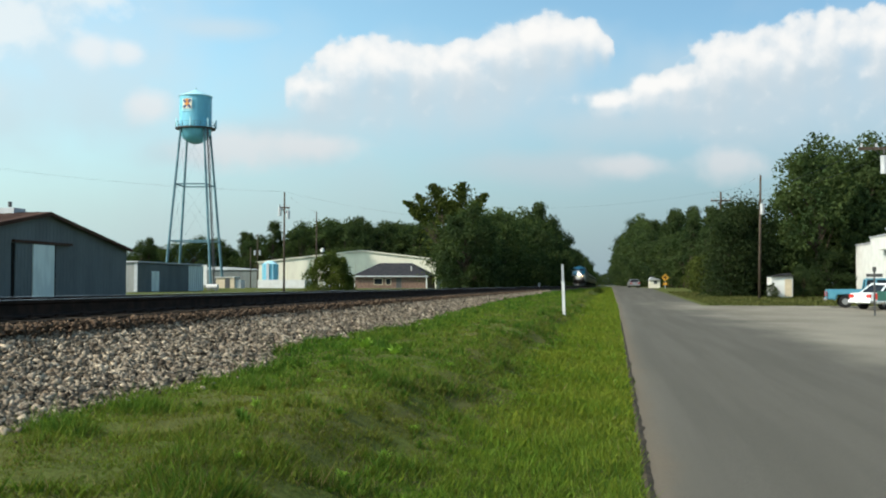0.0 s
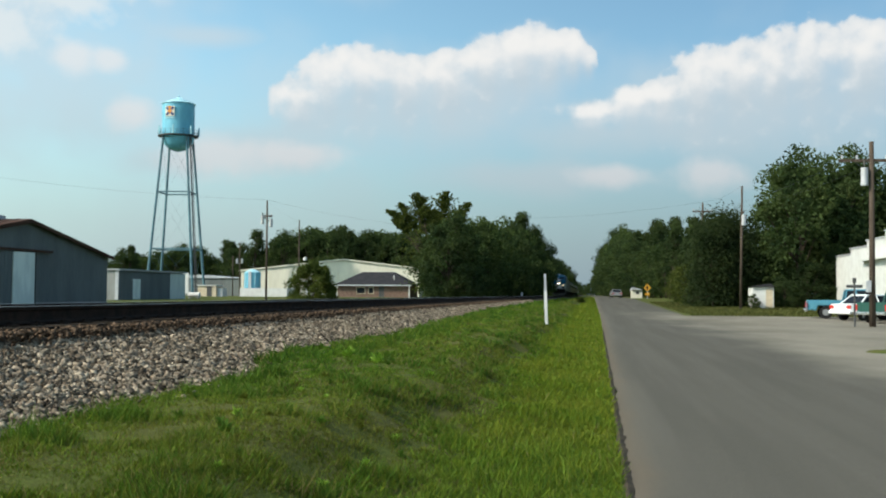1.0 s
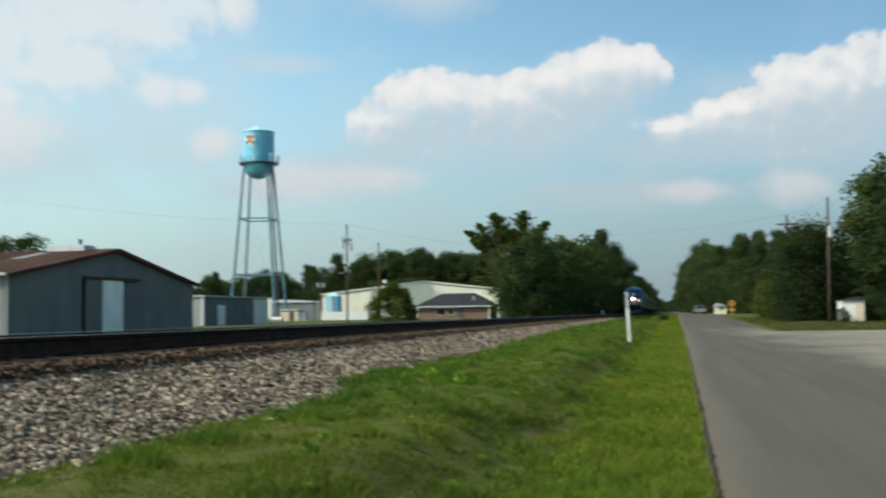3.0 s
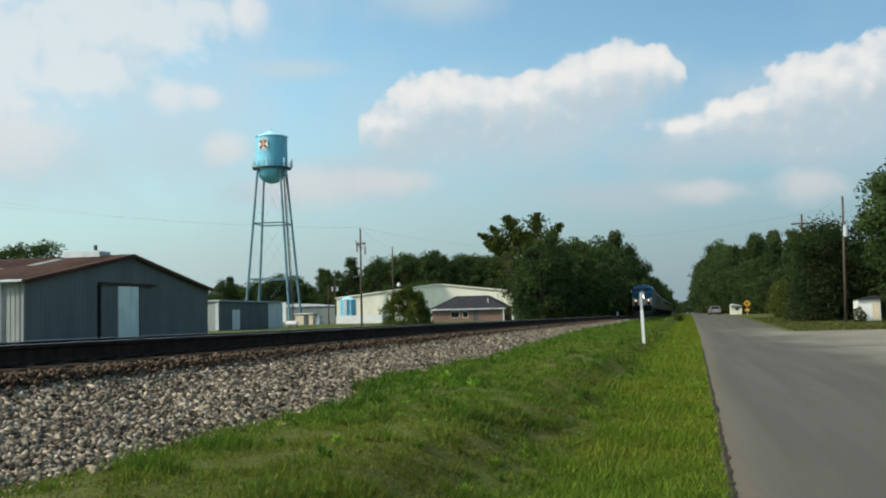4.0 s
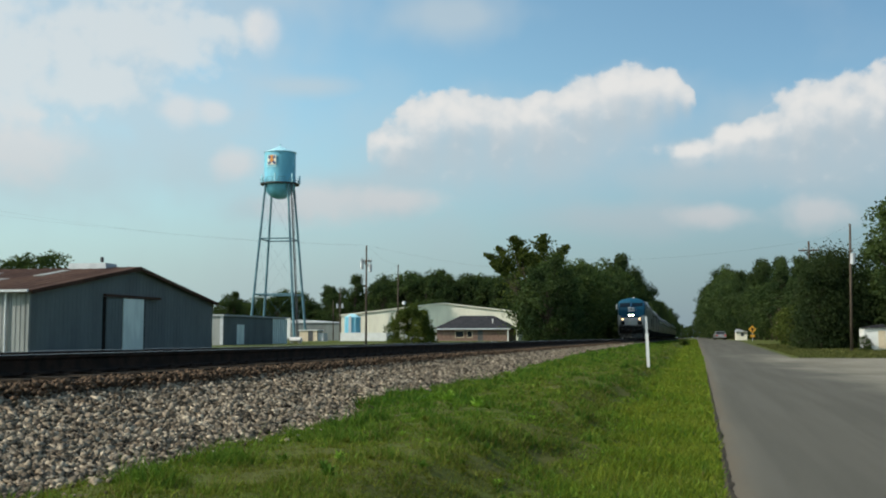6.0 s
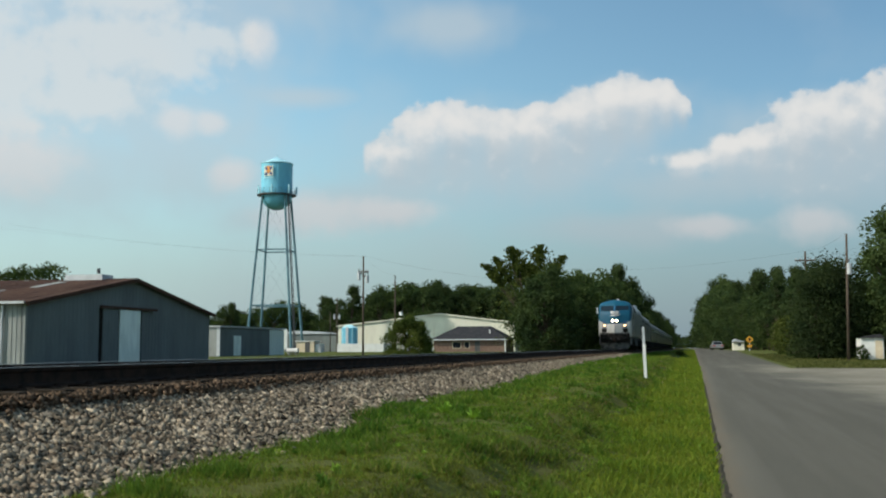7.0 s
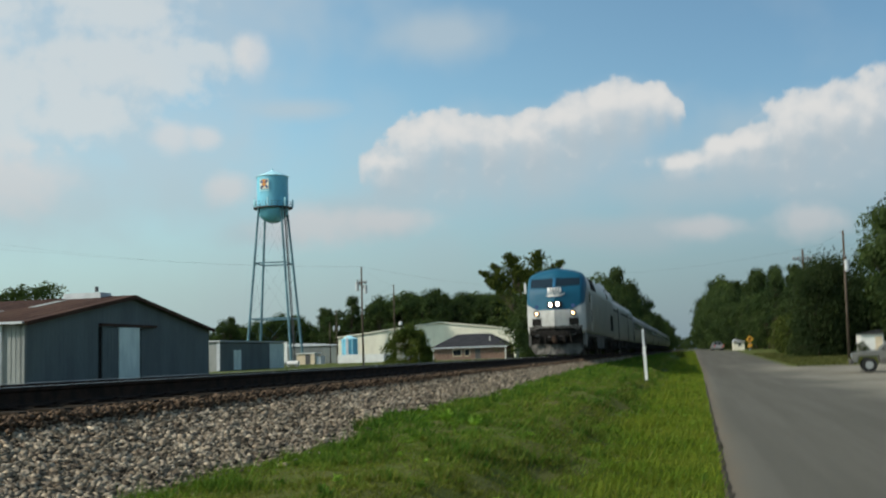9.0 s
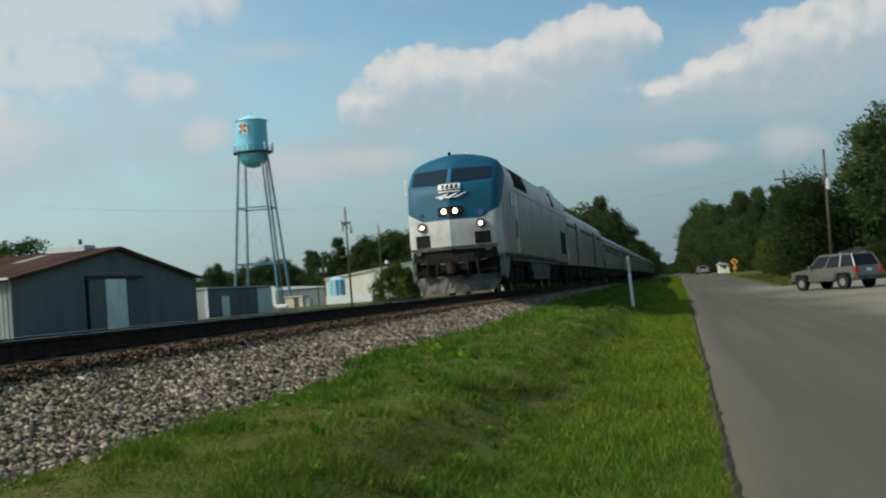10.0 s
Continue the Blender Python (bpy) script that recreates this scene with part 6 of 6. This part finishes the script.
    for x in (-0.75, -0.45, 0.45, 0.75):
        part("air_hose", one_tube((x, 0.02, 1.15), (x * 1.1, -0.08, 0.6), 0.035, n=6), "black", ob)
    for sx in (-1, 1):
        part("step_well", nose_patch(*sorted((sx * 0.72, sx * 1.18)), 1.55, 1.92, 0.03, 0.05), "black", ob, "black recessed step")
        part("marker_box", nose_patch(*sorted((sx * 1.02, sx * 1.20)), 1.32, 1.46, 0.13, 0.05), "skirt", ob)
        rim = part("ditch_light", one_tube((sx * 0.93, nose_y(0.93, 2.17) - 0.09, 2.17), (sx * 0.93, nose_y(0.93, 2.17) + 0.05, 2.17), 0.15, n=18), "skirt", ob)
        part("lens", one_tube((sx * 0.93, nose_y(0.93, 2.17) - 0.105, 2.17), (sx * 0.93, nose_y(0.93, 2.17) - 0.08, 2.17), 0.066, n=16), "lamp_amber", rim, "lit amber-white lens")
        part("class_light", one_tube((sx * 0.93, nose_y(0.93, 2.52) - 0.03, 2.52), (sx * 0.93, nose_y(0.93, 2.52) + 0.05, 2.52), 0.10, n=12), "navy", ob, "small dark class lamp")
        part("windscreen", nose_patch(*sorted((sx * 0.09, sx * 1.26)), 3.53, 3.99, 0.035, 0.05, 8, 0.06), "windscreen", ob, "dark tinted windscreen")
        part("grab_iron", one_tube((sx * 1.40, 0.95, 1.6), (sx * 1.42, 0.98, 3.0), 0.018, n=6), "grey", ob)
        part("cab_door", one_box(*sorted((sx * 1.575, sx * 1.595)), 3.1, 3.75, 1.25, 3.15), "silver", ob, "silver cab door")
        part("cab_window", one_box(*sorted((sx * 1.575, sx * 1.595)), 2.35, 2.95, 2.75, 3.25, bevel=0.005), "glass", ob)
        part("grille", one_box(*sorted((sx * 1.55, sx * 1.60)), 3.2, 3.45, 1.75, 2.35), "black", ob, "black vent grille")
        part("lower_grille", one_box(*sorted((sx * 1.55, sx * 1.60)), 17.3, 19.3, 1.50, 2.52), "black", ob, "black air intake")
        # roof-side grilles on the sloping shoulder
        for y0, y1, bars in ((3.6, 6.6, 4), (14.6, 15.3, 1)):
            for k in range(bars):
                ya = y0 + (y1 - y0) * k / bars
                yb = ya + (y1 - y0) / bars - 0.12
                part("roof_grille", loft([[(sx * 1.605, y, 3.50), (sx * 1.575, y, 3.70), (sx * 1.40, y, 4.12), (sx * 1.30, y, 4.08), (sx * 1.5, y, 3.5)] for y in (ya, yb)]), "black", ob, "black roof-side grille")
        for y in (4.2, 7.4, 10.6, 13.8, 17.0):
            part("panel_seam", one_box(*sorted((sx * 1.572, sx * 1.588)), y, y + 0.03, 1.2, 3.3), "silver", ob)
        part("rain_strip", one_box(*sorted((sx * 1.57, sx * 1.60)), 2.5, 20.0, 3.32, 3.37), "silver", ob)
        if sx < 0:
            part("rear_view_mirror", one_box(sx * 1.66 - 0.06, sx * 1.66 + 0.06, 1.5, 1.56, 3.3, 3.85, bevel=0.02), "white", ob, "white wing mirror panel")
            part("mirror_arm", one_tube((sx * 1.45, 1.6, 3.4), (sx * 1.66, 1.55, 3.4), 0.02, n=6), "grey", ob)
    # twin headlights, number board and emblem
    bezel = part("headlight_housing", nose_patch(-0.37, 0.40, 2.46, 2.74, 0.05, 0.07), "black", ob, "black twin headlight housing")
    for x in (-0.17, 0.19):
        part("reflector", one_tube((x, nose_y(x, 2.60) - 0.080, 2.60), (x, nose_y(x, 2.60) - 0.03, 2.60), 0.075, n=18), "lamp_amber", bezel, "warm glowing reflector")
        part("headlight", one_tube((x, nose_y(x, 2.60) - 0.085, 2.60), (x, nose_y(x, 2.60) - 0.03, 2.60), 0.042, n=18), "lamp_hot", bezel, "lit headlight")
    part("windscreen_post", nose_patch(-0.06, 0.06, 3.50, 4.0, 0.03, 0.05), "band_blue", ob)
    board = part("number_board", nose_patch(-0.33, 0.36, 3.28, 3.47, 0.04, 0.05), "white", ob, "white number board")
    for x in (-0.2, -0.06, 0.08, 0.22):
        part("digit_bar", nose_patch(x, x + 0.07, 3.31, 3.44, 0.055, 0.02, 2), "black", board)
    part("emblem_bar", nose_patch(-0.33, 0.36, 3.20, 3.24, 0.04, 0.04), "white", ob)
    for k in range(3):
        x = -0.42 + 0.26 * k
        pts = [(x, 3.07 - 0.02 * k), (x + 0.42, 3.17), (x + 0.47, 3.17), (x + 0.20 - 0.02 * k, 2.98 + 0.02 * k)]
        rows = [[(px, nose_y(px, pz) - d, pz) for px, pz in pts] for d in (0.05, 0.01)]
        part("emblem_wing", loft(rows), "white", ob, "white swept emblem")
    # roof equipment
    part("roof_hatch", one_box(-0.75, 0.75, 8.0, 13.8, 4.44, 4.60, bevel=0.05), "silver", ob)
    part("exhaust_stack", one_box(-0.35, 0.35, 12.0, 12.7, 4.56, 4.70, bevel=0.03), "black", ob)
    part("radiator_fairing", loft([[(-1.2, 15.4, 4.1), (1.2, 15.4, 4.1), (0.95, 15.4, 4.5), (-0.95, 15.4, 4.5)], [(-1.3, 16.2, 4.0), (1.3, 16.2, 4.0), (1.05, 16.2, 4.60), (-1.05, 16.2, 4.60)], [(-1.3, 19.4, 4.0), (1.3, 19.4, 4.0), (1.05, 19.4, 4.60), (-1.05, 19.4, 4.60)], [(-1.2, 20.1, 4.0), (1.2, 20.1, 4.0), (1.0, 20.1, 4.3), (-1.0, 20.1, 4.3)]]), "silver", ob, "raised silver radiator housing")
    part("horn", one_tube((0.2, 2.9, 4.56), (0.2, 2.6, 4.62), 0.05, 0.09, n=10), "grey", ob)
    part("antenna", one_tube((-0.35, 2.5, 4.48), (-0.35, 2.5, 4.74), 0.05, n=8), "black", ob)
    return ob


def coach(kind):
    """A stainless passenger coach, or a taller baggage car."""
    L = 25.6
    if kind == "baggage":
        ob = thing("baggage_car", Matrix.Translation((TRACK_X, 0, RAIL_Z)), "silver baggage car with dark sliding doors", "railway car", "cars of the train")
        half = [(1.0, 1.0), (1.5, 1.02), (1.52, 1.3), (1.52, 2.4), (1.52, 3.2), (1.46, 3.55), (1.25, 3.85), (0.85, 4.02), (0.4, 4.1)]
    else:
        ob = thing("passenger_coach", Matrix.Translation((TRACK_X, 0, RAIL_Z)), "rounded fluted stainless-steel passenger coach", "railway car", "cars of the train")
        half = [(0.9, 0.95), (1.35, 1.0), (1.50, 1.4), (1.57, 1.9), (1.58, 2.4), (1.52, 2.9), (1.36, 3.3), (1.10, 3.6), (0.70, 3.78), (0.35, 3.84)]
    sec = half + [(-x, z) for x, z in reversed(half)]
    part("body", loft([[(x * 0.97, 0.0, z) for x, z in sec], [(x, 0.15, z) for x, z in sec], [(x, L - 0.15, z) for x, z in sec], [(x * 0.97, L, z) for x, z in sec]]), "stainless", ob)
    part("underframe", one_box(-1.2, 1.2, 0.4, L - 0.4, 0.55, 1.0), "black", ob)
    part("gangway", one_box(-0.55, 0.55, -0.45, 0.05, 1.1, 3.3), "black", ob, "black gangway bellows")
    bogie(ob, 3.3, (-1.25, 1.25), 0.46, 0.7)
    bogie(ob, L - 3.3, (-1.25, 1.25), 0.46, 0.7)
    for k in range(3):
        part("equipment_box", one_box(-1.3, 1.3, 7.2 + k * 4.2, 9.8 + k * 4.2, 0.35, 0.95, bevel=0.05), "black", ob)
    for sx in (-1, 1):
        if kind == "baggage":
            for y in (5.2, 17.6):
                d = part("sliding_door", one_box(*sorted((sx * 1.515, sx * 1.55)), y, y + 2.3, 1.15, 3.2), "stainless", ob)
                part("door_seam", one_box(*sorted((sx * 1.50, sx * 1.56)), y - 0.25, y, 1.1, 3.3), "black", d, "dark door seam")
            part("side_band", one_box(*sorted((sx * 1.515, sx * 1.53)), 0.2, L - 0.2, 2.95, 3.1), "skirt", ob, "narrow dull band")
            for z in (1.35, 1.6, 1.85, 2.1):
                part("flute", one_box(*sorted((sx * 1.51, sx * 1.54)), 0.2, L - 0.2, z, z + 0.06), "stainless", ob)
        else:
            part("window_band", loft([[(sx * 1.585, y, 2.25), (sx * 1.545, y, 2.85), (sx * 1.50, y, 2.85), (sx * 1.55, y, 2.25)] for y in (0.8, L - 0.8)]), "skirt", ob, "dull grey window band")
            for k in range(12):
                y = 2.6 + k * 1.75
                part("window", loft([[(sx * 1.592, yy, 2.33), (sx * 1.556, yy, 2.78), (sx * 1.52, yy, 2.78), (sx * 1.55, yy, 2.33)] for yy in (y, y + 1.1)]), "glass", ob, "dark coach window")
            for z, x in ((1.3, 1.50), (1.5, 1.53), (1.7, 1.555), (1.9, 1.575), (2.08, 1.585), (3.0, 1.50), (3.15, 1.44)):
                part("flute", one_box(*sorted((sx * (x - 0.03), sx * (x + 0.015))), 0.3, L - 0.3, z, z + 0.07), "stainless", ob)
            part("end_door", one_box(*sorted((sx * 1.50, sx * 1.57)), 0.5, 1.3, 1.05, 2.9), "skirt", ob, "grey vestibule door")
    return ob


SPEED, NOSE_AT_END = 21.8, 31.7
loco = locomotive()
train = [(loco, 0.0), (coach("baggage"), 21.0)]
first_coach = coach("passenger")
train.append((first_coach, 47.2))
for k in range(1, 7):
    train.append((copy_thing(first_coach, Matrix.Translation((TRACK_X, 0, RAIL_Z))), 47.2 + 26.2 * k))
wagon = jeep()


def motions():
    """The train comes on at an even speed; the wagon pulls out across the forecourt."""
    for car, behind in train:
        walk(car, [(t, pose(TRACK_X, NOSE_AT_END + behind + SPEED * (10 - t), RAIL_Z)) for t in range(11)])
    z = float(road_z(55)) + 0.012
    rows = [(0.0, 24.0, 53.0, 84), (4.0, 19.5, 53.6, 85), (7.0, 14.4, 54.2, 87), (8.5, 11.2, 54.8, 91), (9.0, 9.9, 55.0, 96), (9.5, 8.7, 55.2, 114), (10.0, 7.8, 55.8, 144)]
    walk(wagon, [(t, pose(x, y, z, 0, 0, -turn)) for t, x, y, turn in rows])


motions()
